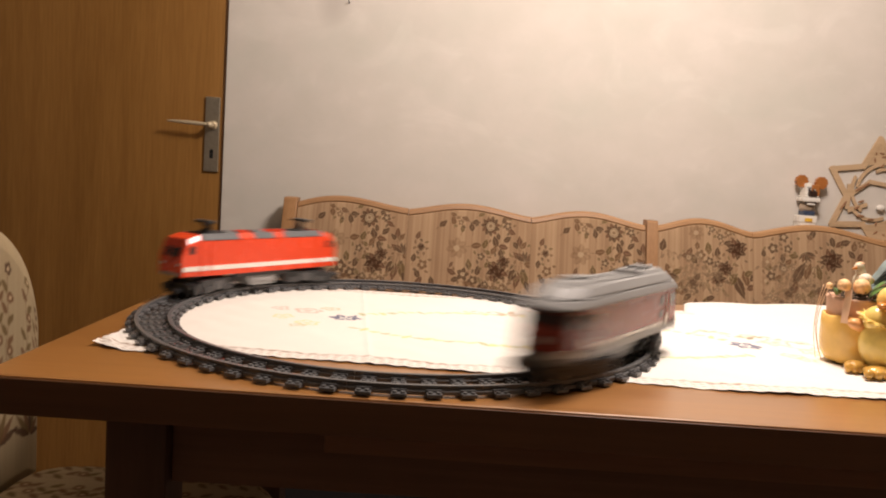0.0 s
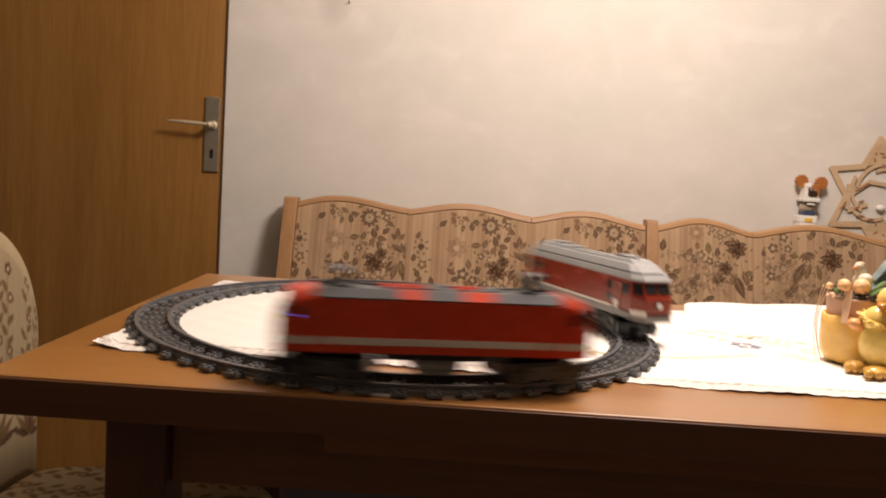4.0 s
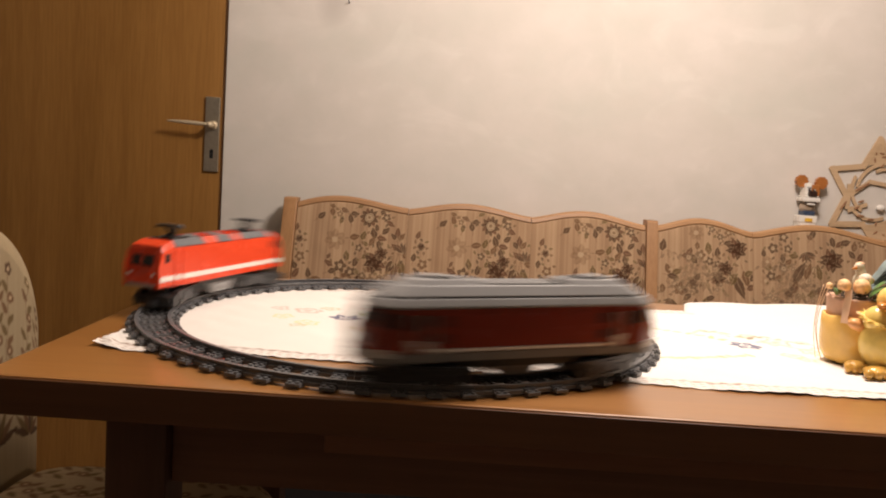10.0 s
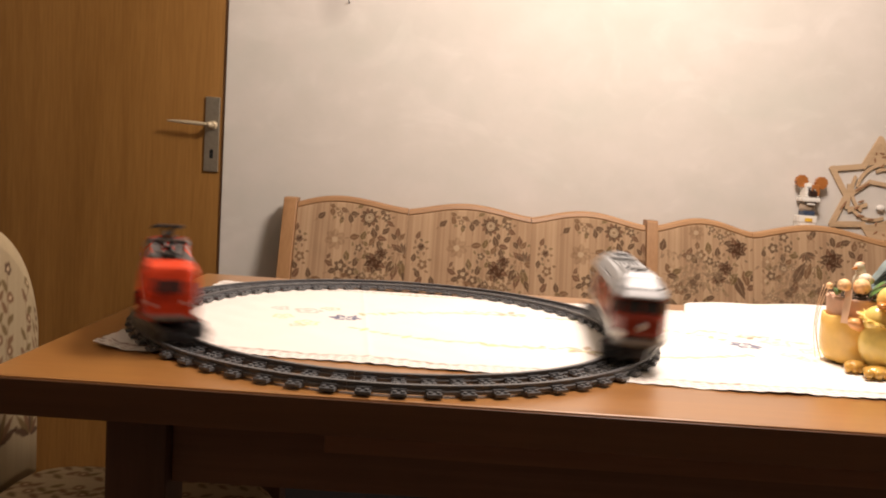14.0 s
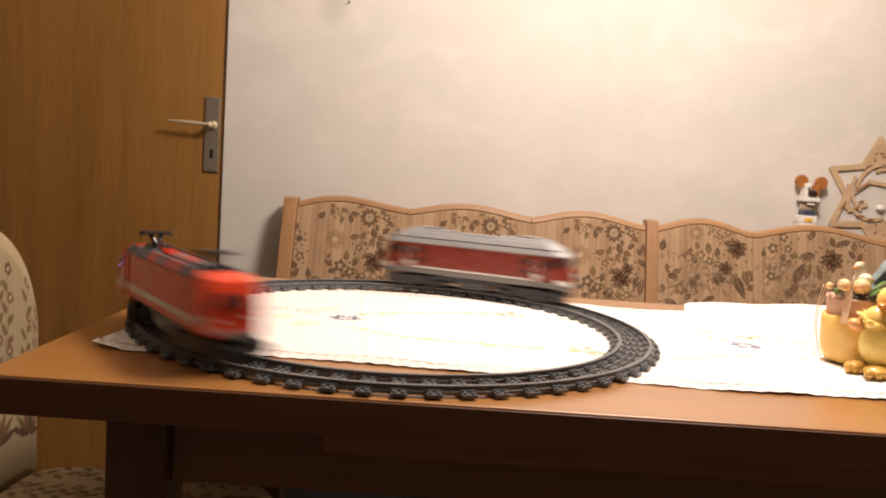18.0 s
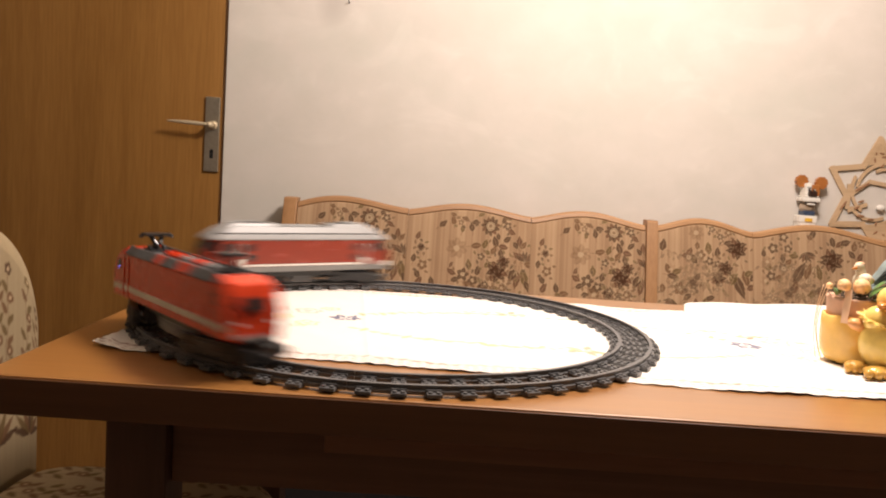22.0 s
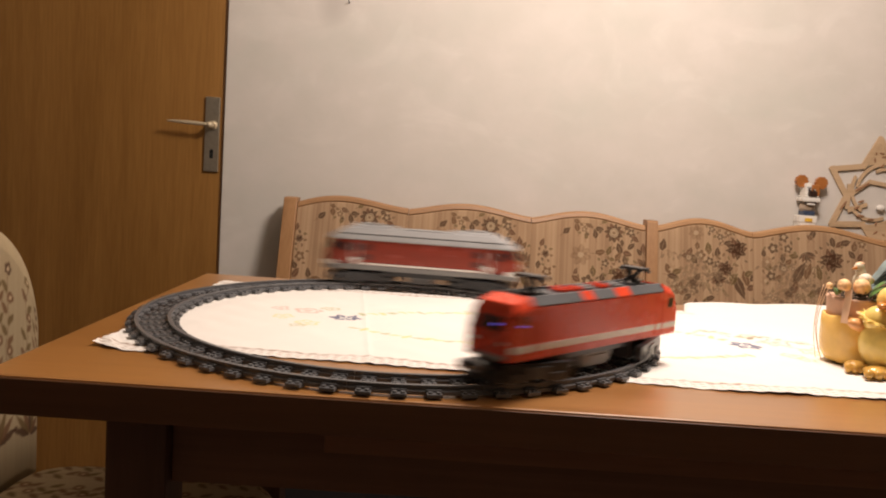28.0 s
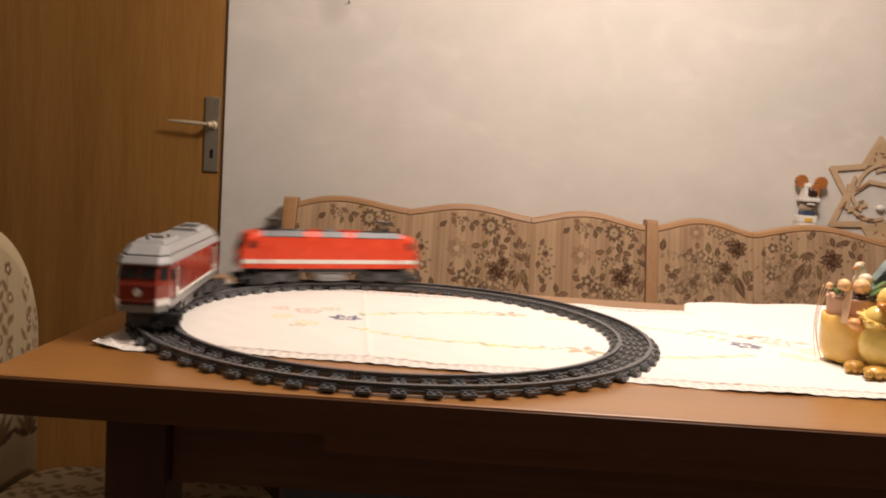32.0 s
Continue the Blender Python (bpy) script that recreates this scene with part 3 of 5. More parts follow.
part("apron", box(0.835, 0.855, -0.2675, 0.2735, TOP - 0.112, TOP - 0.0385, 0.002), M_TABLE_SHADED, table)
part("pull_out_leaf", box(-0.05, 0.62, -0.327, -0.3115, TOP - 0.066, TOP - 0.0395, 0.002), M_LEAF, table, "pull-out leaf with more light in its colour")


# ---- white embroidered runner ----
CLOTH_X = (-0.326, 0.965)
FRONT_Y, REAR_Y = -0.2250, 0.274


def runner_place(X, V):
    lobes = 0.0035 * np.abs(np.sin(X * 150)) + 0.004 * waver(X, X * 0.3, 17)
    lo, hi = FRONT_Y - lobes - 0.026 * np.minimum(X, 0.45) - 0.019 * np.exp(-((X + 0.278) / 0.040) ** 2), REAR_Y + 0.004 * np.abs(np.sin(X * 140 + 1)) + 0.005 * waver(X, X * 0.4, 14, 2)
    Y = lo + V * (hi - lo)
    # the ends are cut in lobes as well
    end = CLOTH_X[0] + 0.004 * np.abs(np.sin(Y * 110)) + 0.004 * waver(Y, Y, 9, 1)
    X2 = np.maximum(X, end)
    R = np.hypot(X, Y)
    free = np.clip(np.abs(R - 0.32) / 0.03 - 1.1, 0, 1)
    Z = 0.0011 + free * (0.0011 + 0.0011 * waver(X, Y, 31) + 0.0006 * waver(X, Y, 83, 3))
    Z = Z + free * 0.0008 * np.exp(-((X + 0.045 + 0.12 * Y) / 0.0035) ** 2)
    lift = np.exp(-((X + 0.325) ** 2 + (Y + 0.212) ** 2) / 0.0011)
    crumple = 1 + 0.45 * np.sin(X * 260 + Y * 90) + 0.25 * np.sin(Y * 310 - X * 70)
    Z = Z + 0.0040 * lift * crumple * np.clip((R - 0.362) / 0.014, 0, 1)
    return X2, Y, TOP + Z


def runner_dye(X, V):
    Y = FRONT_Y + V * (REAR_Y - FRONT_Y)
    g = [np.full_like(X, c) for c in (0.80, 0.765, 0.70)]
    d = np.minimum(Y - FRONT_Y, REAR_Y - Y)
    lace = soft(np.abs(d - 0.025) - 0.0030, 0.002) * (0.55 + 0.45 * (np.sin(X * 420) > -0.2)) * (0.75 + 0.25 * np.sin(X * 37))
    g = over(g, lace * 0.9, (0.30, 0.19, 0.135))
    holes = soft(np.abs(d - 0.013) - 0.009, 0.002) * np.clip(np.sin(X * 300) * np.sin(d * 900 + X * 60), 0, 1)
    g = over(g, holes * 0.9, (0.38, 0.25, 0.185))
    yellow, pink, green, rust, blue = (0.70, 0.64, 0.26), (0.72, 0.40, 0.32), (0.42, 0.45, 0.24), (0.47, 0.34, 0.23), (0.075, 0.085, 0.17)
    Yw = Y + 0.002 * waver(X, Y, 220)
    for cx, side in ((-0.075, -1), (0.487, 1)):
        for j in range(6):
            a = j * math.pi / 3 + 0.05
            px, py = cx + 0.0165 * math.cos(a), 0.016 + 0.0150 * math.sin(a)
            m = leaf(X, Yw, px, py, 0.0180, 0.0070, a)
            hollow = leaf(X, Yw, px, py, 0.0105, 0.0028, a) * (0.25 if j % 3 == 0 else 0.7)
            g = over(g, m * (1 - 0.95 * hollow), blue)
        g = over(g, soft(np.hypot(X - cx, Yw - 0.016) - 0.0045) * 0.6, blue)
        for dx, dy, r, c in ((0.058, 0.030, 0.022, pink), (0.045, -0.055, 0.018, yellow), (0.085, -0.02, 0.016, yellow), (0.03, 0.062, 0.016, green),
                             (0.10, 0.035, 0.014, pink), (0.055, -0.075, 0.012, green)):
            ring, veins, core = bloom(X, Yw, cx + side * dx, dy + 0.02, r, 5, dx * 40)
            inside = bloom(X, Yw, cx + side * dx, dy + 0.02, r * 0.72, 5, dx * 40)[0]
            g = over(g, ring * (1 - 0.85 * inside) * (0.5 + 0.4 * veins) + 0.5 * core, c)
        for sy, amp in ((1, 0.120), (-1, -0.092)):
            for j in range(18):
                t = j / 17
                lx, ly = cx - side * (0.02 + 0.24 * t), sy * 0.05 + (amp - sy * 0.05) * math.sin(t * 1.9) / 0.95
                m = leaf(X, Yw, lx, ly, 0.020, 0.0042, 0.5 * sy * side * math.cos(t * 3) + (0.5 if j % 2 else -0.4))
                g = over(g, m * 0.85, yellow if j % 3 else green)
    for cx, cy in ((0.164, 0.135), (0.244, -0.089), (0.745, 0.13)):
        for j in range(5):
            a = j * 1.2566
            m = leaf(X, Yw, cx + 0.018 * math.cos(a), cy + 0.016 * math.sin(a), 0.026, 0.0055, a)
            g = over(g, m * 0.85, rust)
        for j in range(4):
            g = over(g, leaf(X, Yw, cx - 0.03 - 0.012 * j, cy + 0.004 * (-1) ** j, 0.014, 0.003, 0.6 * (-1) ** j) * 0.75, green if j % 2 else rust)
    for j in range(10):
        g = over(g, leaf(X, Yw, 0.46 + 0.014 * j, 0.098 + 0.012 * math.sin(j * 1.3) - 0.004 * j, 0.020, 0.0045, 0.8 * math.sin(j * 2.1)) * 0.75,
                 (0.24, 0.17, 0.10) if j in (4, 5, 6) else (0.46, 0.34, 0.21))
    for j in range(16):
        t = j / 15
        g = over(g, leaf(X, Yw, 0.43 + 0.055 * t, 0.075 + 0.030 * math.sin(3.1 * t), 0.013, 0.0026, 0.9 * math.cos(3.1 * t) + 0.7 * (-1) ** j) * 0.7, (0.55, 0.45, 0.34))
        g = over(g, leaf(X, Yw, 0.515 + 0.10 * t, 0.045 - 0.035 * t + 0.012 * math.sin(9 * t), 0.015, 0.003, 0.8 * (-1) ** j) * 0.55, (0.62, 0.52, 0.36) if j % 2 else (0.66, 0.48, 0.36))
    return g


runner = thing("table_runner", (0, 0, 0), "white linen table runner embroidered with pale flowers and lace edge", "table runner")
rx = np.linspace(CLOTH_X[0], CLOTH_X[1], 600)
sheet("linen", rx, np.linspace(0.058, 0.942, 230), runner_place, runner_dye, M_LINEN, runner)
tagged(sheet("lace_edge", rx, np.linspace(0, 0.058, 24), runner_place, runner_dye, M_LINEN, runner), "scalloped lace edge")
tagged(sheet("lace_edge", rx, np.linspace(0.942, 1.0, 24), runner_place, runner_dye, M_LINEN, runner), "scalloped lace edge")


def folded_place(X, V):
    x0 = 0.460
    w = np.clip((X - x0) / 0.010, 0, 1) ** 0.5
    Y = 0.205 + 0.152 * V + 0.004 * waver(X, V, 11) * (1 - V)
    rise = (V * V * (3 - 2 * V)) * (0.0050 + 0.0125 * np.clip((X - x0) / 0.3, 0, 1)) + 0.0012 * waver(X, Y, 38) * np.clip(V * 4, 0, 1)
    Z = 0.0002 + 0.0028 * np.clip(V * 3, 0, 1) + w * rise * np.clip((1 - V) * 22, 0, 1) ** 0.5
    return X + 0.045 * V * (1 - (X - x0) / 0.49), Y, TOP + Z


fold = sheet("folded_cloth", np.linspace(0.460, 0.95, 125), np.linspace(0, 1, 30), folded_place,
             lambda X, V: [np.full_like(X, c) for c in (0.80, 0.765, 0.70)], M_LINEN)
tagged(fold, "white linen cloth folded along the rear edge of the table", "cloth")

# ---- chair at the end of the table ----
CREAM = (0.34, 0.265, 0.155)
chair = thing("dining_chair", (-0.385, -0.042, 0), "oak dining chair with rounded floral back pushed under the table", "chair")


def chair_back(X, V):
    """Upright oval panel: X runs across the chair, V from foot to crown."""
    half = 0.198
    u = np.clip(X / half, -1, 1)
    crown = TOP - 0.10 + 0.207 * np.sqrt(np.clip(1 - np.abs(u) ** 2.1, 0, 1))
    z = 0.44 + V * (crown - 0.44)
    side = half
    y = u * side
    e = np.minimum(1 - np.abs(u), V * 4)
    puff = 0.024 * np.clip(e * 3 * np.clip((1 - V) * 6 + 0.02, 0, 1), 0, 1) ** 0.5
    x = -0.1975 + puff
    return x, y, z


def chair_back_rear(X, V):
    x, y, z = chair_back(X, V)
    return -0.2135 - 0.4 * (x + 0.1975), y, z


def sprays(g, X, Z, foot, top, gap=0.046):
    """Upright sprays of leaves with a small flower at each crown, on the chair's weave."""
    for k in range(-4, 5):
        cx, crown = k * gap + 0.008 * math.sin(k * 2.3), top - 0.030 * (0.5 + 0.5 * math.sin(k * 1.9))
        g = over(g, soft(np.abs(X - cx - 0.003 * np.sin(Z * 70 + k)) - 0.0008) * ((Z > foot) & (Z < crown)) * 0.7, MID)
        z, j = foot, 0
        while z < crown - 0.012:
            if (j + k) % 5:
                m = leaf(X, Z, cx + 0.0085 * (-1) ** j, z, 0.024, 0.0050, 0.85 if j % 2 == 0 else math.pi - 0.85)
                g = over(g, m * 0.85, (MID, OLIVE, OLIVE)[(j + k) % 3])
            else:
                g = over(g, soft(np.hypot(X - cx - 0.007, Z - z) - 0.0082) * 0.9, MID)
                g = over(g, soft(np.hypot(X - cx - 0.007, Z - z) - 0.0030) * 0.7, PALE)
            z, j = z + 0.0155, j + 1
        g = over(g, soft(np.hypot(X - cx, Z - crown) - 0.0085 - 0.001 * np.cos(5 * np.arctan2(Z - crown, X - cx))) * 0.9, (DARK, OLIVE)[k % 2])
        g = over(g, soft(np.hypot(X - cx, Z - crown) - 0.0032) * 0.7, PALE)
    return g


def chair_dye(X, V):
    z = 0.44 + V * 0.40
    Xw, Zw = X + 0.0008 * waver(X, z, 330), z + 0.0008 * waver(z, X, 290)
    g = sprays(ground(X, 0, CREAM, 0.12), Xw, Zw, 0.62, 0.790, 0.040)
    for cx in (-0.15, -0.05, 0.05, 0.14):
        for j in range(7):
            a = 0.35 + j * 0.41
            g = over(g, leaf(X, Zw, cx + 0.030 * math.cos(a), 0.530 + 0.030 * math.sin(a), 0.055, 0.0060, a) * 0.9, (DARK, MID, OLIVE)[j % 3])
    return g


ya = np.linspace(-0.198, 0.198, 150)
sheet("backrest", ya, np.linspace(0, 1, 140), chair_back, chair_dye, M_PRINT, chair)
sheet("backrest_rear", ya[::-1], np.linspace(0, 1, 60), chair_back_rear, chair_dye, M_PRINT, chair)


def chair_seat(X, Y):
    cx, cy, hx, hy = 0.018, 0.0, 0.208, 0.178
    q = (np.abs((X - cx) / hx) ** 5 + np.abs((Y - cy) / hy) ** 5) ** 0.2
    s = np.minimum(1, 1 / np.maximum(q, 1e-6))
    return cx + (X - cx) * s, cy + (Y - cy) * s, 0.415 + 0.058 * np.clip((1 - np.minimum(q, 1)) * 7, 0, 1) ** 0.45


sheet("seat", np.linspace(-0.192, 0.228, 130), np.linspace(-0.18, 0.18, 110), chair_seat,
      lambda X, Y: sprays(ground(Y, 0, CREAM, 0.12), Y, X, -0.19, 0.20, 0.036), M_PRINT, chair)
part("seat_frame", box(-0.205, 0.216, -0.165, 0.165, 0.37, 0.4148, 0.004), M_BENCH, chair)
for x, y in ((-0.200, -0.16), (-0.200, 0.125), (0.176, -0.16), (0.176, 0.125)):
    part("leg", box(x, x + 0.035, y, y + 0.035, 0, 0.3695, 0.004), M_BENCH_Z, chair)

# ---- toy track: sixteen curved pieces in a ring ----
RING, LIFT, PITCH = 0.320, 0.0024, 5.625


def arc_bar(offset, section, a0, a1, steps=8):
    """A bar of that cross-section (across, up) along the ring at an offset from its middle line."""
    bm, rows = bmesh.new(), []
    for i in range(steps + 1):
        a = radians(a0 + (a1 - a0) * i / steps)
        rows.append([bm.verts.new(((RING + offset + w) * math.cos(a) - RING, (RING + offset + w) * math.sin(a), z)) for w, z in section])
    n = len(section)
    for p, q in zip(rows, rows[1:]):
        for i in range(n):
            bm.faces.new((p[i], p[(i + 1) % n], q[(i + 1) % n], q[i]))
    bm.faces.new(rows[0])
    bm.faces.new(rows[-1][::-1])
    bmesh.ops.recalc_face_normals(bm, faces=bm.faces[:])
    return bm


def sleeper():
    bm = bmesh.new()
    add_box(bm, -0.032, 0.032, -0.0076, 0.0076, 0, 0.0034, 0.0004)
    for r in (-0.028, -0.012, -0.004, 0.004, 0.012, 0.028):
        for t in (-0.004, 0.004):
            add_rod(bm, (r, t, 0.0033), (r, t, 0.0051), 0.00245, 8)
    for r in (-0.0195, 0.0195):
        add_box(bm, r - 0.0048, r + 0.0048, -0.0076, 0.0076, 0.0030, 0.0058)
    return mesh_of("sleeper", bm, M_RAIL)


SECTION = [(-0.0042, 0.0004), (0.0042, 0.0004), (0.0042, 0.0040), (0.0016, 0.0048), (0.0016, 0.0074), (0.0023, 0.0078),
           (0.0023, 0.0096), (-0.0023, 0.0096), (-0.0023, 0.0078), (-0.0016, 0.0074), (-0.0016, 0.0048), (-0.0042, 0.0040)]
JOINT = -92.13 + 4 * PITCH - PITCH / 2
piece = thing("track_piece", (0, 0, 0), "dark grey plastic toy railway curve with studded sleepers on the table", "toy track", "ring of track pieces")
for o in (-0.0195, 0.0195):
    part("rail", arc_bar(o, SECTION, -11.2, 11.2), M_RAIL, piece)
tie = sleeper()
for k in range(4):
    ob = new("sleeper", tie)
    a = (k - 1.5) * PITCH
    ob.parent = piece
    ob.matrix_basis = Matrix.Rotation(radians(a), 4, "Z")
    ob.location = (RING * math.cos(radians(a)) - RING, RING * math.sin(radians(a)), 0)
for k in range(16):
    a = JOINT + 11.25 + 22.5 * k
    m = pose(RING * math.cos(radians(a)), RING * math.sin(radians(a)), TOP + LIFT, 0, 0, a)
    if k == 0:
        piece.matrix_basis = m
    else:
        copy_thing(piece, m)


# ---- the two toy locomotives ----
RAIL_TOP = LIFT + 0.0096
BOGIE = 0.098
LEAN = math.degrees(math.asin(BOGIE / RING))


def loft(profile, x0, x1):
    """A hull across the loco: profile of (across, up) pairs; x0, x1: its ends, numbers or functions of the height."""
    bm = bmesh.new()
    a = [bm.verts.new((x0(z) if callable(x0) else x0, y, z)) for y, z in profile]
    b = [bm.verts.new((x1(z) if callable(x1) else x1, y, z)) for y, z in profile]
    n = len(profile)
    for i in range(n):
        bm.faces.new((a[i], a[(i + 1) % n], b[(i + 1) % n], b[i]))
    bm.faces.new(a[::-1])
    bm.faces.new(b)
    bmesh.ops.recalc_face_normals(bm, faces=bm.faces[:])
    return bm


def both(points):
    """A symmetric profile from its right half, listed from the foot up."""
    return [(y, z) for y, z in points] + [(-y, z) for y, z in reversed(points)]


def hull(levels, x_in=None):
    """A solid with chamfered corners: levels of (up, half width, end of the side, front, half width of the front); both ends alike, or cut off at x_in."""
    bm, rings = bmesh.new(), []
    for z, w, xs, xf, wf in levels:
        right = [(xs, -w), (xf, -wf), (xf, wf), (xs, w)]
        left = [(x_in, w), (x_in, -w)] if x_in is not None else [(-xs, w), (-xf, wf), (-xf, -wf), (-xs, -w)]
        rings.append([bm.verts.new((x, y, z)) for x, y in right + left])
    n = len(rings[0])
    for a, b in zip(rings, rings[1:]):
        for i in range(n):
            bm.faces.new((a[i], a[(i + 1) % n], b[(i + 1) % n], b[i]))
    bm.faces.new(rings[0][::-1])
    bm.faces.new(rings[-1])
    bmesh.ops.recalc_face_normals(bm, faces=bm.faces[:])
    return bm


def on_facet(a, b, c, d, u0, u1, v0, v1, out=0.0009):
    """A thin plate on the facet a, b (foot), c, d (head), between the shares u0..u1 across and v0..v1 up."""
    a, b, c, d = (Vector(p) for p in (a, b, c, d))
    n = (b - a).cross(d - a).normalized()

    def at(u, v):
        return (a.lerp(b, u)).lerp(d.lerp(c, u), v)
    bm = bmesh.new()
    foot = [at(u0, v0), at(u1, v0), at(u1, v1), at(u0, v1)]
    if n.dot(a) < 0:
        n = -n
    lo, hi = [bm.verts.new(p - n * 0.0012) for p in foot], [bm.verts.new(p + n * out) for p in foot]
    bm.faces.new(lo[::-1])
    bm.faces.new(hi)
    for i in range(4):
        bm.faces.new((lo[i], lo[(i + 1) % 4], hi[(i + 1) % 4], hi[i]))
    bmesh.ops.recalc_face_normals(bm, faces=bm.faces[:])
    return bm


def eased(bm, r):
    bmesh.ops.bevel(bm, geom=bm.edges[:], offset=r, segments=2, affect="EDGES", profile=0.6)
    return bm


def end_turn(s):
    return Matrix() if s > 0 else Matrix.Rotation(math.pi, 4, "Z")


def turned(bm, s):
    if s < 0:
        bmesh.ops.transform(bm, matrix=end_turn(s), verts=bm.verts[:])
    return bm


def bogie(loco, s, width, box_mat, tall):
    """A two-axled truck with side frames, wheels, axle boxes and buffer beam, turned into the curve."""
    bm = box(-0.040, 0.040, -0.012, 0.012, RAIL_TOP + 0.005, 0.0265 + tall, 0.001)
    ob = part("bogie", bm, M_BLACK, loco, "black plastic bogie")
    ob.matrix_basis = pose(s * BOGIE, 0, 0, 0, 0, -s * LEAN)
    for y in (-1, 1):
        bm = prism([(-0.042, 0.0255 + tall * 0.7), (-0.042, 0.020), (-0.036, 0.0150), (-0.012, 0.0150), (-0.008, 0.019), (0.008, 0.019), (0.012, 0.0150),
                    (0.036, 0.0150), (0.042, 0.020), (0.042, 0.0255 + tall * 0.7)], y * width / 2 - 0.004, y * width / 2 + 0.004, "y", 0.0008)
        part("side_frame", bm, M_BLACK, ob)
        for x in (-0.024, 0.024):
            part("wheel", rod((x, y * 0.0165, RAIL_TOP + 0.0085), (x, y * 0.0215, RAIL_TOP + 0.0085), 0.0085, 20), M_BLACK, ob)
            part("axle_box", box(x - 0.005, x + 0.005, y * width / 2 - 0.0065, y * width / 2 + 0.0065, 0.0165, 0.0245, 0.0008), box_mat, ob)
        bm = prism([(-0.012, 0.0245 + tall * 0.5), (-0.009, 0.0185), (0.009, 0.0185), (0.012, 0.0245 + tall * 0.5)], y * width / 2 - 0.0058, y * width / 2 + 0.0058, "y", 0.0006)
        part("spring_block", bm, box_mat, ob, "grey bogie spring block")
        bm = rod((0.054, y * 0.019, 0.0255), (0.0605, y * 0.019, 0.0255), 0.0026, 10)
        add_rod(bm, (0.0605, y * 0.019, 0.0255), (0.0630, y * 0.019, 0.0255), 0.0056, 14)
        part("buffer", turned(bm, s), M_BLACK, ob, "black round buffer")
    for x in (-0.024, 0.024):
        part("axle", rod((x, -0.0165, RAIL_TOP + 0.0085), (x, 0.0165, RAIL_TOP + 0.0085), 0.0024, 8), M_BLACK, ob)
    part("buffer_beam", turned(box(0.0425, 0.0545, -0.0265, 0.0265, 0.0150, 0.0300, 0.0010), s), M_BLACK, ob, "black buffer beam")
    bm = box(0.0546, 0.064, -0.006, 0.006, 0.0165, 0.0225, 0.0012)
    add_rod(bm, (0.064, 0, 0.0195), (0.0685, 0, 0.0195), 0.0045, 12)
    part("coupling", turned(bm, s), M_BLACK, ob, "black magnet coupling")
    return ob


def fitted(loco, heights, stretch):
    """Bring a loco's body to its true heights, by pairs of (as drawn, true), and to its true length; its bogies come later."""
    was, now = zip(*heights)
    for ob in loco.children_recursive:
        me = ob.data
        for v in me.vertices:
            v.co.x *= stretch
            v.co.z = float(np.interp(v.co.z, was, now))
        me.update()


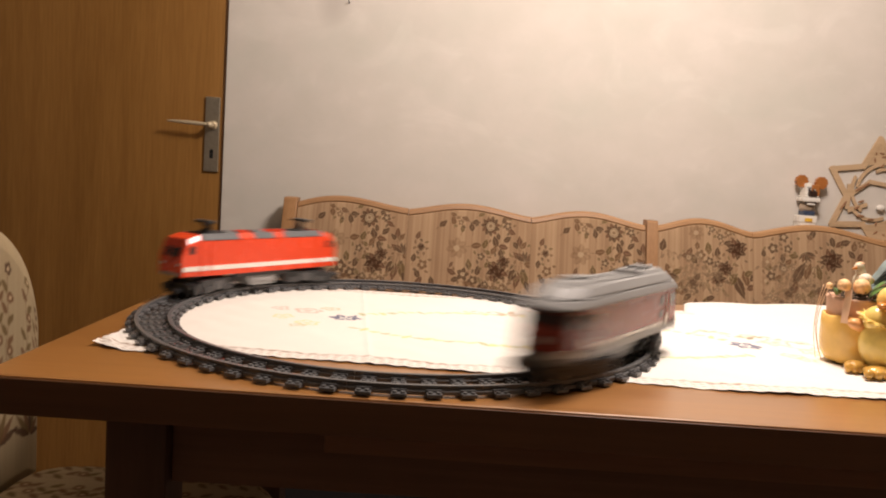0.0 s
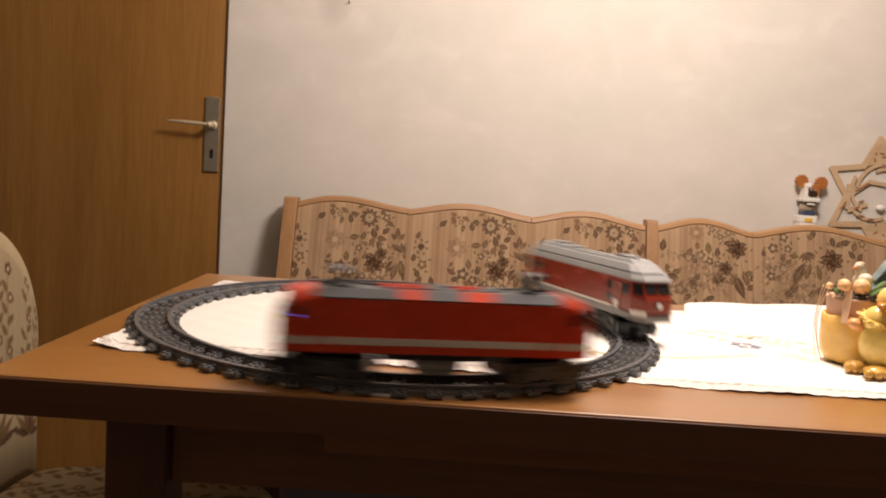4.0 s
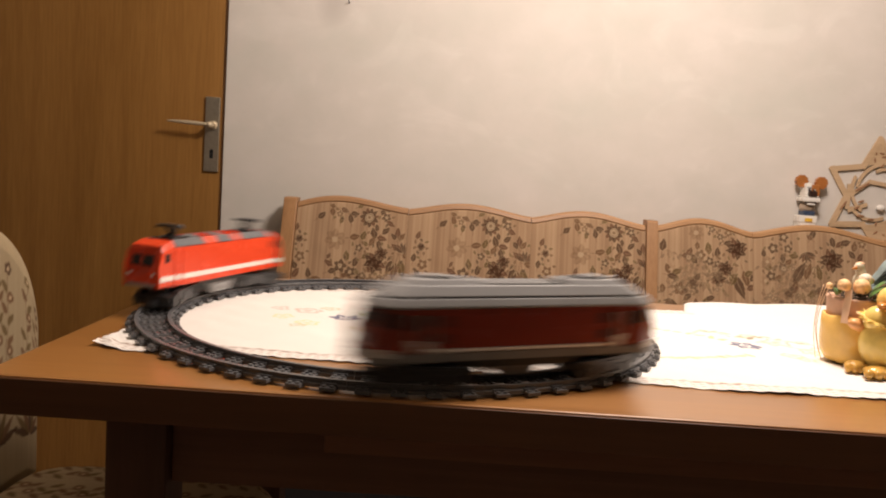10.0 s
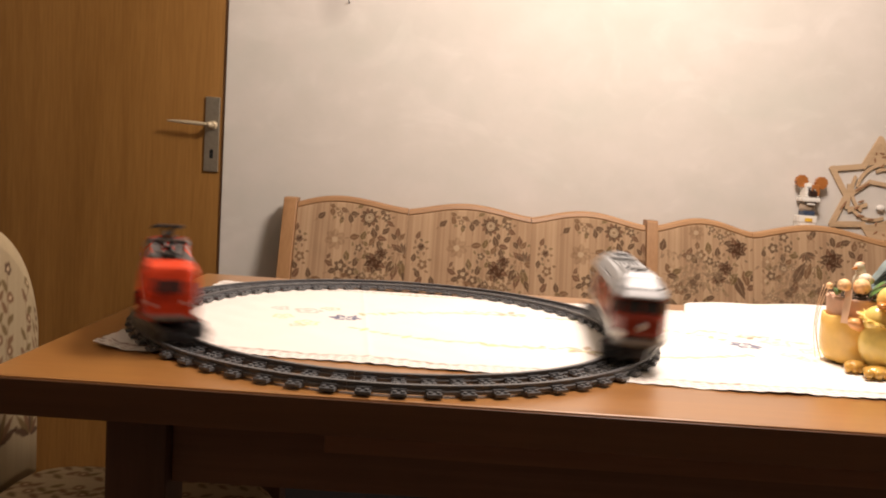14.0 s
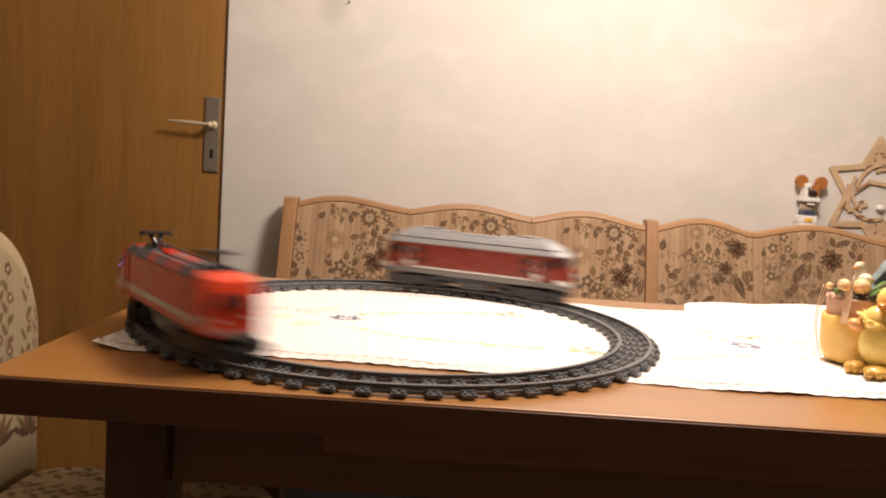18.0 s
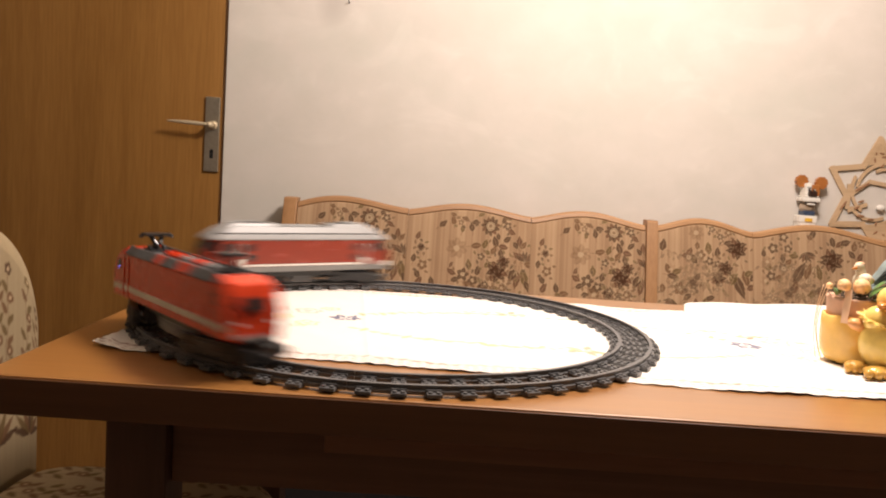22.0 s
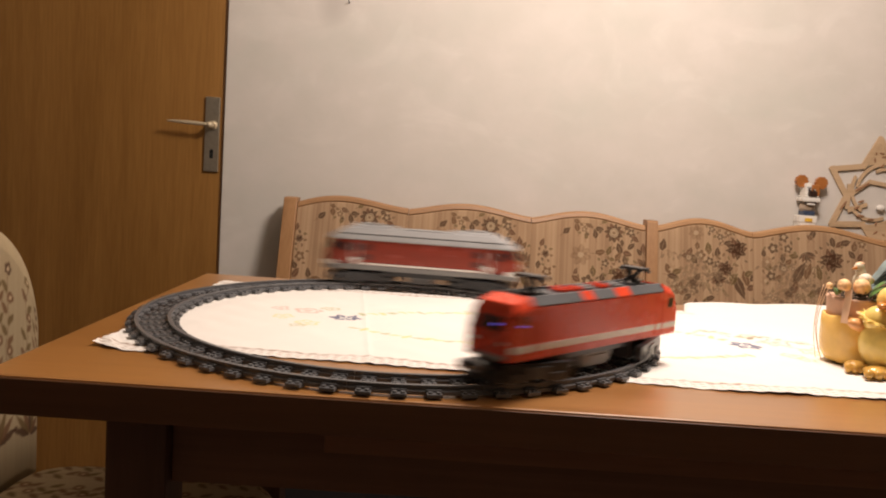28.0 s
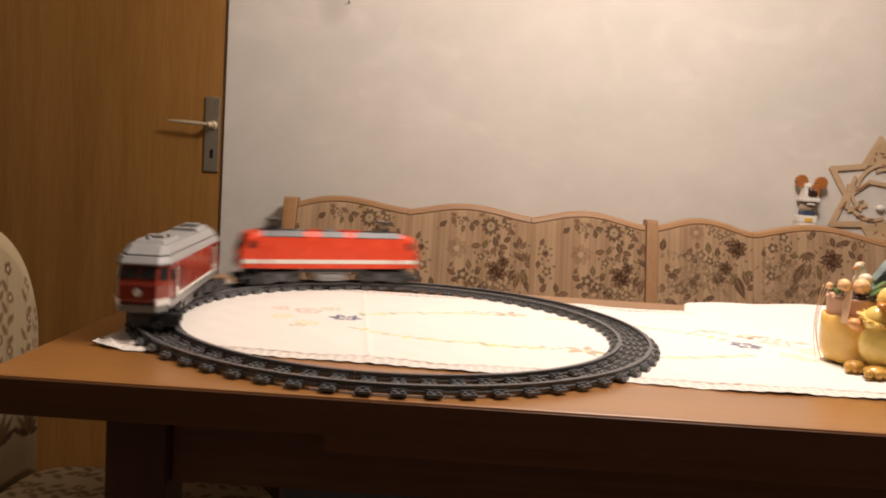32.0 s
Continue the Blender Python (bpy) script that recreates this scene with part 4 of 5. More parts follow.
def red_loco():
    loco = thing("toy_locomotive", (0, 0, 0), "bright red toy electric locomotive with white stripe and two pantographs", "toy train")
    W, X1 = 0.0280, 0.117
    part("side_body", loft(both([(W, 0.0275), (W, 0.0835), (0.0265, 0.0845)]), -X1, X1), M_RED, loco)

    def nose(z):
        return 0.1475 if z < 0.057 else 0.1475 - (z - 0.057) * 0.26
    for s in (1, -1):
        bm = loft(both([(W, 0.0275), (W, 0.057), (W, 0.0855), (0.0225, 0.0945)]), X1 + 0.0003, nose)
        # the cab's roof dips towards the nose
        for v in bm.verts:
            if v.co.x > X1 + 0.005 and v.co.z > 0.08:
                v.co.z -= 0.0070
        cab = part("cab", turned(eased(bm, 0.0012), s), M_RED, loco)
        tilt = Matrix.Translation((0.1454, 0, 0.0655)) @ Matrix.Rotation(radians(-14.6), 4, "Y")
        bm = box(-0.0012, 0.0012, -0.0158, 0.0158, -0.0080, 0.0080, 0.0004, tilt)
        part("windscreen", turned(bm, s), M_SMOKE, cab, "dark smoked windscreen")
        bm = box(-0.0010, 0.0019, -0.0005, 0.0005, -0.0080, 0.0080, 0, tilt)
        part("window_bar", turned(bm, s), M_RED, cab)
        for y in (-0.0185, 0.0185):
            bm = rod((0.147, y, 0.0445), (0.1485, y, 0.0445), 0.0026, 14)
            part("headlamp", turned(bm, s), M_LENS, cab, "round clear headlamp")
        part("nose_skirt", turned(box(0.1455, 0.1486, -0.0215, 0.0215, 0.0282, 0.0322, 0.0004), s), M_GREY, cab, "light grey strip under the nose")
        for y in (-1, 1):
            bm = box(0.127, 0.1365, y * W - 0.0006, y * W + 0.0006, 0.0625, 0.0755, 0.0003)
            part("cab_window", turned(bm, s), M_SMOKE, cab, "small dark cab window")
        for y in (-1, 1):
            for xa, xb in ((0.118, 0.1462),):
                part("stripe", turned(box(xa, xb, y * W - 0.0005, y * W + 0.0007, 0.0350, 0.0415, 0.0002), s), M_WHITE, loco, "white side stripe")
            part("stripe", turned(box(0.1035, 0.1150, y * W - 0.0005, y * W + 0.0007, 0.0350, 0.0415, 0.0002), s), M_WHITE, loco, "white side stripe")
            for x in (0.1165, 0.1020):
                part("door_post", turned(box(x - 0.0011, x + 0.0011, y * W - 0.0005, y * W + 0.0011, 0.0290, 0.0800, 0.0002), s), M_RED, loco)
    part("led", box(0.1455, 0.1474, 0.0075, 0.0105, 0.0640, 0.0660), M_LED, loco, "small violet signal light")
    part("led", box(0.1285, 0.1345, W + 0.0003, W + 0.0009, 0.0640, 0.0649), M_LED, loco, "small violet signal light")
    for y in (-1, 1):
        part("stripe", box(-0.1005, 0.1005, y * W - 0.0005, y * W + 0.0007, 0.0350, 0.0415, 0.0002), M_WHITE, loco, "white side stripe")
    # roof: sloped grey vents parted by red bricks, and a flat deck
    part("roof_deck", loft(both([(0.0262, 0.0846), (0.0195, 0.0920)]), -X1 + 0.0005, X1 - 0.0005), M_DKGREY, loco, "dark grey roof deck")
    cuts = (-0.1165, -0.050, -0.0225, 0.0175, 0.036, 0.1165)
    for i, (a, b) in enumerate(zip(cuts, cuts[1:])):
        grey = i % 2 == 0
        for y in (-1, 1):
            bm = prism([(y * 0.0278, 0.0848), (y * 0.0278, 0.0860), (y * 0.0205, 0.0946), (y * 0.0185, 0.0946), (y * 0.0195, 0.0925), (y * 0.0265, 0.0848)],
                       a + 0.0004, b - 0.0004, "x")
            part("roof_slope", bm, M_DKGREY if grey else M_RED, loco, "grey roof vent" if grey else "red roof brick")
    for x in (-0.052, -0.026, 0.002, 0.022, 0.044):
        bm = box(x - 0.0075, x + 0.0075, -0.008, 0.008, 0.0921, 0.0953, 0.0005)
        for dx in (-0.004, 0.004):
            for dy in (-0.004, 0.004):
                add_rod(bm, (x + dx, dy, 0.0952), (x + dx, dy, 0.0969), 0.00245, 10)
        part("roof_brick", bm, M_RED if x in (-0.026, 0.022, 0.044) else M_GREY, loco)
    for s in (1, -1):
        x = s * 0.090
        base = part("pantograph", box(x - 0.013, x + 0.013, -0.011, 0.011, 0.0921, 0.0950, 0.0006), M_BLACK, loco, "black folding pantograph")
        part("lower_arm", rod((x + s * 0.010, 0, 0.0950), (x - s * 0.004, 0, 0.1005), 0.0040, 10, 0.0034), M_BLACK, base)
        for y in (-1, 1):
            part("upper_arm", rod((x - s * 0.004, y * 0.002, 0.0995), (x + s * 0.003, y * 0.007, 0.1098), 0.0027, 8), M_BLACK, base)
            part("insulator", rod((x, y * 0.0085, 0.0945), (x, y * 0.0085, 0.0985), 0.0028, 10), M_DKGREY, base)
        c = x + s * 0.003
        part("contact_strip", box(c - 0.0075, c + 0.0075, -0.0155, 0.0155, 0.1093, 0.1127, 0.0008), M_BLACK, base)
        for y in (-1, 1):
            part("strip_horn", rod((c, y * 0.0155, 0.1110), (c, y * 0.0205, 0.1082), 0.0030, 8, 0.0016), M_BLACK, base)
    bm = prism([(-0.029, 0.0274), (-0.027, 0.0200), (-0.021, 0.0140), (0.021, 0.0140), (0.027, 0.0200), (0.029, 0.0274)], -0.0215, 0.0215, "y", 0.0010)
    part("underfloor_tank", bm, M_GREY, loco, "light grey underfloor tank")
    for y in (-1, 1):
        part("tank_step", box(-0.020, 0.020, y * 0.0218 - 0.0012, y * 0.0218 + 0.0012, 0.0178, 0.0215, 0.0005), M_GREY, loco)
        part("skirt", box(-0.055, 0.055, y * 0.0225 - 0.0012, y * 0.0225 + 0.0012, 0.0235, 0.0273), M_BLACK, loco)
    fitted(loco, ((0, 0), (0.015, 0.019), (0.0275, 0.0397), (0.0350, 0.0478), (0.0415, 0.0546), (0.0835, 0.0908), (0.0945, 0.1010), (0.122, 0.1290)), 1.050)
    bogie(loco, 1, 0.0470, M_TRUCK, 0.0125)
    bogie(loco, -1, 0.0470, M_TRUCK, 0.0125)
    return loco


def maroon_loco():
    loco = thing("toy_locomotive", (0, 0, 0), "dark red toy diesel locomotive with light grey roof", "toy train")
    W, X1 = 0.0300, 0.116
    part("side_body", loft(both([(W, 0.0440), (W, 0.0830)]), -X1, X1), M_DKRED, loco)
    part("sill", loft(both([(W + 0.0006, 0.0315), (W + 0.0006, 0.0400)]), -0.142, 0.142), M_SILL, loco, "mid-grey sill")
    part("floor_frame", loft(both([(W - 0.001, 0.0401), (W - 0.001, 0.0439)]), -X1, X1), M_DKRED, loco)
    for y in (-1, 1):
        part("white_line", box(-0.098, 0.098, y * W - 0.0008, y * W + 0.0012, 0.0408, 0.0433, 0.0002), M_WHITE, loco, "white line above the sill")

    nose = [(0.0385, 0.0275, 0.1390, 0.1565, 0.0190), (0.0430, W, 0.1405, 0.1595, 0.0205), (0.0600, W, 0.1405, 0.1595, 0.0205), (0.0828, 0.0296, 0.1365, 0.1500, 0.0195)]
    for s in (1, -1):
        cab = part("cab", turned(eased(hull(nose, X1 + 0.0003), 0.0008), s), M_DKRED, loco)
        tilt = Matrix.Translation((0.1538, 0, 0.0738)) @ Matrix.Rotation(radians(-22.6), 4, "Y")
        for y in (-1, 1):
            bm = box(-0.0012, 0.0012, y * 0.0101 - 0.0088, y * 0.0101 + 0.0088, -0.0068, 0.0068, 0.0004, tilt)
            part("windscreen", turned(bm, s), M_SMOKE, cab, "dark smoked windscreen")
            corner = [(0.1595, y * 0.0205, 0.060), (0.1405, y * W, 0.060), (0.1365, y * 0.0296, 0.0828), (0.1500, y * 0.0195, 0.0828)]
            part("corner_window", turned(on_facet(*corner, 0.16, 0.84, 0.25, 0.86), s), M_SMOKE, cab, "dark corner window")
            foot = [(0.1595, y * 0.0205, 0.0375), (0.1405, y * W, 0.0375), (0.1405, y * W, 0.0470), (0.1595, y * 0.0205, 0.0470)]
            part("corner_step", turned(on_facet(*foot, -0.04, 1.0, 0.0, 0.72, 0.0014), s), M_WHITE, loco, "white corner step")
        bm = rod((0.1590, 0, 0.0520), (0.1620, 0, 0.0520), 0.0052, 18)
        part("lamp_ring", turned(bm, s), M_DKGREY, cab)
        bm = rod((0.1620, 0, 0.0520), (0.1628, 0, 0.0520), 0.0042, 18)
        part("headlamp", turned(bm, s), M_LENS, cab, "round clear headlamp")
        for y in (-1, 1):
            part("door_step", turned(prism([(0.1035, 0.0520), (0.1050, 0.0405), (0.1120, 0.0405), (0.1135, 0.0520)], y * W - 0.0010, y * W + 0.0016, "y"), s), M_WHITE, loco, "white door step")
            for x in (0.1025, 0.1145):
                bm = rod((x, y * (W + 0.0018), 0.0470), (x, y * (W + 0.0018), 0.0760), 0.00042, 8)
                add_rod(bm, (x, y * W, 0.0472), (x, y * (W + 0.0018), 0.0472), 0.0008, 6)
                add_rod(bm, (x, y * W, 0.0758), (x, y * (W + 0.0018), 0.0758), 0.0008, 6)
                part("handrail", turned(bm, s), M_WHITE, loco, "white handrail")
            bm = box(0.1045, 0.1125, y * W - 0.0006, y * W + 0.0004, 0.0445, 0.0800, 0.0002)
            part("cab_door", turned(bm, s), M_DKRED, loco)
            bm = box(0.1058, 0.1112, y * W - 0.0005, y * W + 0.0009, 0.0620, 0.0770, 0.0003)
            part("door_window", turned(bm, s), M_SMOKE, loco, "dark door window")
            bm = box(0.119, 0.134, y * W - 0.0006, y * W + 0.0007, 0.0630, 0.0775, 0.0003)
            part("cab_window", turned(bm, s), M_SMOKE, cab, "dark cab side window")
        beam = hull([(0.0300, 0.0292, 0.1440, 0.1605, 0.0205), (0.0380, 0.0292, 0.1440, 0.1605, 0.0205)], 0.1425)
        part("buffer_beam", turned(eased(beam, 0.0005), s), M_SILL, loco, "grey buffer beam")
    for y in (-1, 1):
        for x in (-0.058, -0.020, 0.020, 0.058):
            bm = box(x - 0.014, x + 0.014, y * W - 0.0006, y * W + 0.0005, 0.0640, 0.0765, 0.0003)
            part("side_grille", bm, M_DKRED, loco)
        for x in (-0.0915, 0.0915):
            part("side_window", box(x - 0.0062, x + 0.0062, y * W - 0.0006, y * W + 0.0006, 0.0655, 0.0765, 0.0003), M_SMOKE, loco, "small dark side window")
            part("side_plate", box(x - 0.0062, x + 0.0062, y * W - 0.0006, y * W + 0.0006, 0.0490, 0.0585, 0.0003), M_SMOKE, loco, "dark equipment plate")
    # light grey hipped roof with ribs, hatches and horns
    eaves = hull([(0.0829, 0.0300, 0.1370, 0.1520, 0.0195), (0.0833, 0.0316, 0.1385, 0.1545, 0.0205), (0.0843, 0.0314, 0.1380, 0.1538, 0.0204), (0.0877, 0.0288, 0.1340, 0.1470, 0.0190)])
    part("roof_edge", eased(eaves, 0.0004), M_GREY, loco, "light grey sloped roof edge")
    part("roof_groove", hull([(0.0872, 0.0262, 0.1280, 0.1410, 0.0178), (0.0886, 0.0262, 0.1280, 0.1410, 0.0178)]), M_DKGREY, loco, "dark groove under the deck")
    part("roof", eased(hull([(0.0887, 0.0272, 0.1300, 0.1430, 0.0182), (0.0900, 0.0270, 0.1290, 0.1415, 0.0180), (0.1000, 0.0222, 0.1190, 0.1270, 0.0155)]), 0.0004), M_GREY, loco, "light grey hipped roof")
    for y in (-0.014, -0.0085, -0.003, 0.003, 0.0085, 0.014):
        part("roof_rib", box(-0.040, 0.040, y - 0.0013, y + 0.0013, 0.1000, 0.1018, 0.0003), M_GREY, loco)
    for s in (1, -1):
        hatch = part("roof_hatch", turned(eased(loft(both([(0.0180, 0.1000), (0.0150, 0.1048)]), 0.048, lambda z: 0.1220 - (z - 0.1) * 1.3), 0.0004), s), M_GREY, loco)
        for y in (-0.006, 0.006):
            part("roof_vent", turned(rod((0.064, y, 0.1048), (0.064, y, 0.1066), 0.0038, 12), s), M_DKGREY, hatch, "dark grey round vent")
        bm = box(0.080, 0.096, -0.010, 0.010, 0.1048, 0.1082, 0.0006)
        part("roof_fan", turned(bm, s), M_GREY, hatch)
        bm = box(0.0745, 0.0785, -0.0125, 0.0125, 0.1048, 0.1068, 0.0005)
        part("fan_gap", turned(bm, s), M_DKGREY, hatch)
        bm = rod((0.101, -0.004, 0.1055), (0.112, -0.004, 0.1055), 0.0016, 8, 0.0026)
        part("horn", turned(bm, s), M_GREY, hatch)
    bm = box(-0.023, 0.023, -0.021, 0.021, 0.0155, 0.0314, 0.001)
    part("fuel_tank", bm, M_TRUCK, loco, "grey fuel tank")
    for y in (-1, 1):
        part("tank_rib", box(-0.0235, 0.0235, y * 0.0212 - 0.0006, y * 0.0212 + 0.0006, 0.0225, 0.0245), M_DKGREY, loco)
    for y in (-1, 1):
        part("skirt", box(-0.060, 0.060, y * 0.0235 - 0.0012, y * 0.0235 + 0.0012, 0.0245, 0.0313), M_BLACK, loco)
        for x in (-1, 1):
            part("air_tank", rod((x * 0.041, y * 0.0185, 0.0205), (x * 0.060, y * 0.0185, 0.0205), 0.0048, 14), M_BLACK, loco, "black air tank")
    fitted(loco, ((0, 0), (0.0165, 0.018), (0.0315, 0.0368), (0.0401, 0.0452), (0.0437, 0.0495), (0.0830, 0.0880), (0.0885, 0.0985), (0.1000, 0.1085), (0.1082, 0.1170)), 1.060)
    bogie(loco, 1, 0.0500, M_BLACK, 0.0098)
    bogie(loco, -1, 0.0500, M_BLACK, 0.0098)
    return loco


RED, MAROON = red_loco(), maroon_loco()


# ---- ceramic duck planter on the runner ----
planter = thing("duck_planter", (0.599, -0.058, TOP + 0.0036), "yellow ceramic duck planter with pink pot, ribbon and silk leaves", "planter")
bm = lathe([(0.024, 0.0), (0.032, 0.003), (0.0380, 0.013), (0.0402, 0.030), (0.0405, 0.050), (0.0398, 0.0605), (0.0380, 0.0630), (0.0360, 0.0610), (0.034, 0.050)], 44)
for v in bm.verts:
    if v.co.z > 0.055:
        v.co.z += 0.0016 * math.sin(5 * math.atan2(v.co.y, v.co.x) + 0.6)
part("bowl", bm, M_GLAZE, planter, "glossy yellow bowl")
part("inner_pot", lathe([(0.030, 0.045), (0.0345, 0.058), (0.0362, 0.080), (0.0372, 0.084), (0.0360, 0.0865), (0.0335, 0.084), (0.032, 0.076)], 40), M_CLAY, planter, "pink clay pot")
bm = bmesh.new()
rnd = random.Random(4)
for i in range(110):
    a, r = rnd.uniform(0, 6.28), rnd.uniform(0, 0.030)
    p = Vector((r * math.cos(a), r * math.sin(a), 0.080 + rnd.uniform(0, 0.010)))
    b = rnd.uniform(0, 6.28)
    add_rod(bm, p, p + Vector((0.014 * math.cos(b), 0.014 * math.sin(b), rnd.uniform(-0.002, 0.009))), 0.0009, 5, 0.0004)
part("twigs", bm, M_MOSS, planter, "tangle of dark twigs")


def bird(bm_parent, at, s):
    bm = bmesh.new()
    add_ball(bm, at, (0.014 * s, 0.011 * s, 0.013 * s), seg=16)
    add_ball(bm, (at[0] - 0.006 * s, at[1], at[2] + 0.0225 * s), (0.0082 * s, 0.0068 * s, 0.0066 * s), seg=14)
    add_ball(bm, (at[0] - 0.002, at[1], at[2] + 0.012 * s), (0.0080 * s, 0.0075 * s, 0.0115 * s), Matrix.Rotation(radians(-12), 4, "Y"), seg=12)
    ob = part("bird", bm, M_FEATHER, bm_parent, "small cream bird figure")
    part("beak", rod((at[0] - 0.012 * s, at[1] - 0.002, at[2] + 0.020 * s), (at[0] - 0.020 * s, at[1] - 0.003, at[2] + 0.018 * s), 0.003 * s, 8, 0.0008), M_BEAK, ob)
    bm = bmesh.new()
    add_ball(bm, (at[0] + 0.005 * s, at[1] - 0.010 * s, at[2] + 0.001), (0.011 * s, 0.003 * s, 0.007 * s), seg=12)
    part("wing", bm, M_BLUSH, ob, "peach wing")
    bm = bmesh.new()
    add_ball(bm, (at[0] - 0.0045 * s, at[1] + 0.0005, at[2] + 0.0268 * s), (0.0072 * s, 0.0058 * s, 0.0032 * s), seg=12)
    part("cap", bm, M_TWINE, ob, "light brown crown")


bird(planter, (0.001, -0.003, 0.1085), 0.80)


def blossom(x, y, z, r, m, label):
    """A loose round bloom of overlapping petals about a core."""
    bm = bmesh.new()
    add_ball(bm, (x, y, z), (r * 0.80, r * 0.80, r * 0.76), seg=14)
    for j in range(14):
        a, e = j * 2.4, -0.7 + j * 0.14
        p = Vector((math.cos(a) * math.cos(e), math.sin(a) * math.cos(e), math.sin(e)))
        turn = p.to_track_quat("Z", "Y").to_matrix().to_4x4()
        add_ball(bm, Vector((x, y, z)) + p * r * 0.66, (r * 0.50, r * 0.50, r * 0.24), turn, 12)
    part("blossom", bm, m, planter, label)


blossom(-0.0315, -0.024, 0.1030, 0.0092, M_PEACH, "round peach silk blossom")
blossom(-0.0100, -0.026, 0.1025, 0.0115, M_PEACH, "large peach silk blossom")
blossom(-0.0030, -0.020, 0.1110, 0.0095, M_FEATHER, "cream silk blossom")
blossom(-0.0380, 0.000, 0.0985, 0.0050, M_PEACH, "round peach silk blossom")


def blade(root, tip, width, sag=0.006):
    bm, rows = bmesh.new(), []
    root, tip = Vector(root), Vector(tip)
    d = tip - root
    n = d.cross(Vector((0, 0, 1))).normalized()
    for i in range(9):
        t = i / 8
        w = width * math.sin(math.pi * (0.06 + 0.94 * t)) ** 0.8 + 0.0003
        c = root + d * t + Vector((0, 0, sag * math.sin(math.pi * t)))
        up = Vector((0, 0, 0.25 * w))
        rows.append([bm.verts.new(c - n * w + up), bm.verts.new(c), bm.verts.new(c + n * w + up)])
    for a, b in zip(rows, rows[1:]):
        for k in (0, 1):
            bm.faces.new((a[k], a[k + 1], b[k + 1], b[k])).smooth = True
    out = bmesh.ops.extrude_face_region(bm, geom=bm.faces[:])
    bmesh.ops.translate(bm, vec=(0, 0, -0.0007), verts=[g for g in out["geom"] if isinstance(g, bmesh.types.BMVert)])
    bmesh.ops.recalc_face_normals(bm, faces=bm.faces[:])
    return bm


for root, tip, w, m in (((-0.004, -0.034, 0.0900), (0.024, -0.046, 0.1010), 0.0110, M_GREEN), ((0.002, -0.036, 0.0860), (0.030, -0.050, 0.0950), 0.0110, M_GREEN), ((0.010, -0.032, 0.0880), (0.044, -0.046, 0.1000), 0.0110, M_GREEN), ((0.004, -0.02, 0.091), (0.034, -0.034, 0.1020), 0.011, M_GREEN),
                        ((-0.030, -0.006, 0.088), (-0.038, -0.026, 0.094), 0.0055, M_GREEN), ((-0.020, -0.010, 0.089), (-0.034, -0.018, 0.0990), 0.005, M_TEAL),
                        ((0.016, 0.006, 0.0985), (0.060, 0.010, 0.1310), 0.0130, M_TEAL), ((0.016, -0.004, 0.0985), (0.062, -0.008, 0.1180), 0.0130, M_TEAL), ((0.020, 0.002, 0.1080), (0.050, 0.000, 0.1430), 0.0110, M_TEAL),
                        ((0.010, -0.012, 0.094), (0.034, -0.020, 0.1080), 0.008, M_GREEN)):
    part("leaf", blade(root, tip, w), m, planter)
ribbon = [(-0.026, -0.026, 0.0990), (-0.0275, -0.030, 0.0890), (-0.0285, -0.0310, 0.0800), (-0.0305, -0.0330, 0.0660), (-0.0315, -0.0345, 0.0560)]
bm = bmesh.new()
rows = []
for i, p in enumerate(ribbon):
    p = Vector(p)
    side = Vector((0.74, -0.67, 0)) * 0.0042
    off = Vector((-0.67, -0.74, 0)) * 0.0006
    rows.append([bm.verts.new(p - side), bm.verts.new(p + side), bm.verts.new(p + side + off), bm.verts.new(p - side + off)])
for a, b in zip(rows, rows[1:]):
    for k in range(4):
        bm.faces.new((a[k], a[(k + 1) % 4], b[(k + 1) % 4], b[k]))
bmesh.ops.recalc_face_normals(bm, faces=bm.faces[:])
part("ribbon", bm, M_RIBBON, planter, "peach satin ribbon")
for k, (reach, foot) in enumerate(((0.0165, 0.004), (0.0135, 0.010), (0.0105, 0.002))):
    pts = []
    for i in range(16):
        t = i / 15
        pts.append((-0.0370 - reach * math.sin(math.pi * min(1, 0.12 + t * 0.76)) - 0.003 * t, -0.010 + 0.010 * k - 0.006 * t, 0.0985 + (foot - 0.0985) * t))
    part("twine", tube(pts, 0.00045), M_TWINE, planter, "thin rust-coloured twine")
# the duck that leans on the bowl
bm = bmesh.new()
add_ball(bm, (0.008, -0.062, 0.038), (0.031, 0.027, 0.034), seg=28)
add_ball(bm, (-0.002, -0.060, 0.066), (0.019, 0.018, 0.019), seg=20)
duck_body = part("duck_body", bm, M_DUCK, planter, "pale yellow duck body")
down = bmesh.new()
for j in range(230):
    a, e = j * 2.39996, -0.55 + 1.75 * ((j * 0.618) % 1)
    p = Vector((math.cos(a) * math.cos(e), math.sin(a) * math.cos(e), math.sin(e)))
    root = Vector((-0.003 + 0.0185 * p.x, -0.061 + 0.0175 * p.y, 0.064 + 0.0170 * p.z))
    side = Vector((rnd.uniform(-1, 1), rnd.uniform(-1, 1), rnd.uniform(-1.2, 0.3)))
    add_rod(down, root, root + p * rnd.uniform(0.003, 0.007) + side * 0.003, 0.0017, 5, 0.0003)
part("down", down, M_DUCK, duck_body, "pale yellow fluffy down")
bm = bmesh.new()
add_ball(bm, (0.0080, -0.068, 0.0935), (0.0185, 0.0175, 0.0175), seg=24)
head = part("duck_head", bm, M_GLAZE, planter, "yellow duck head")
bm = bmesh.new()
add_ball(bm, (-0.0095, -0.080, 0.0880), (0.0095, 0.0075, 0.0036), Matrix.Rotation(radians(30), 4, "Z"), seg=16)
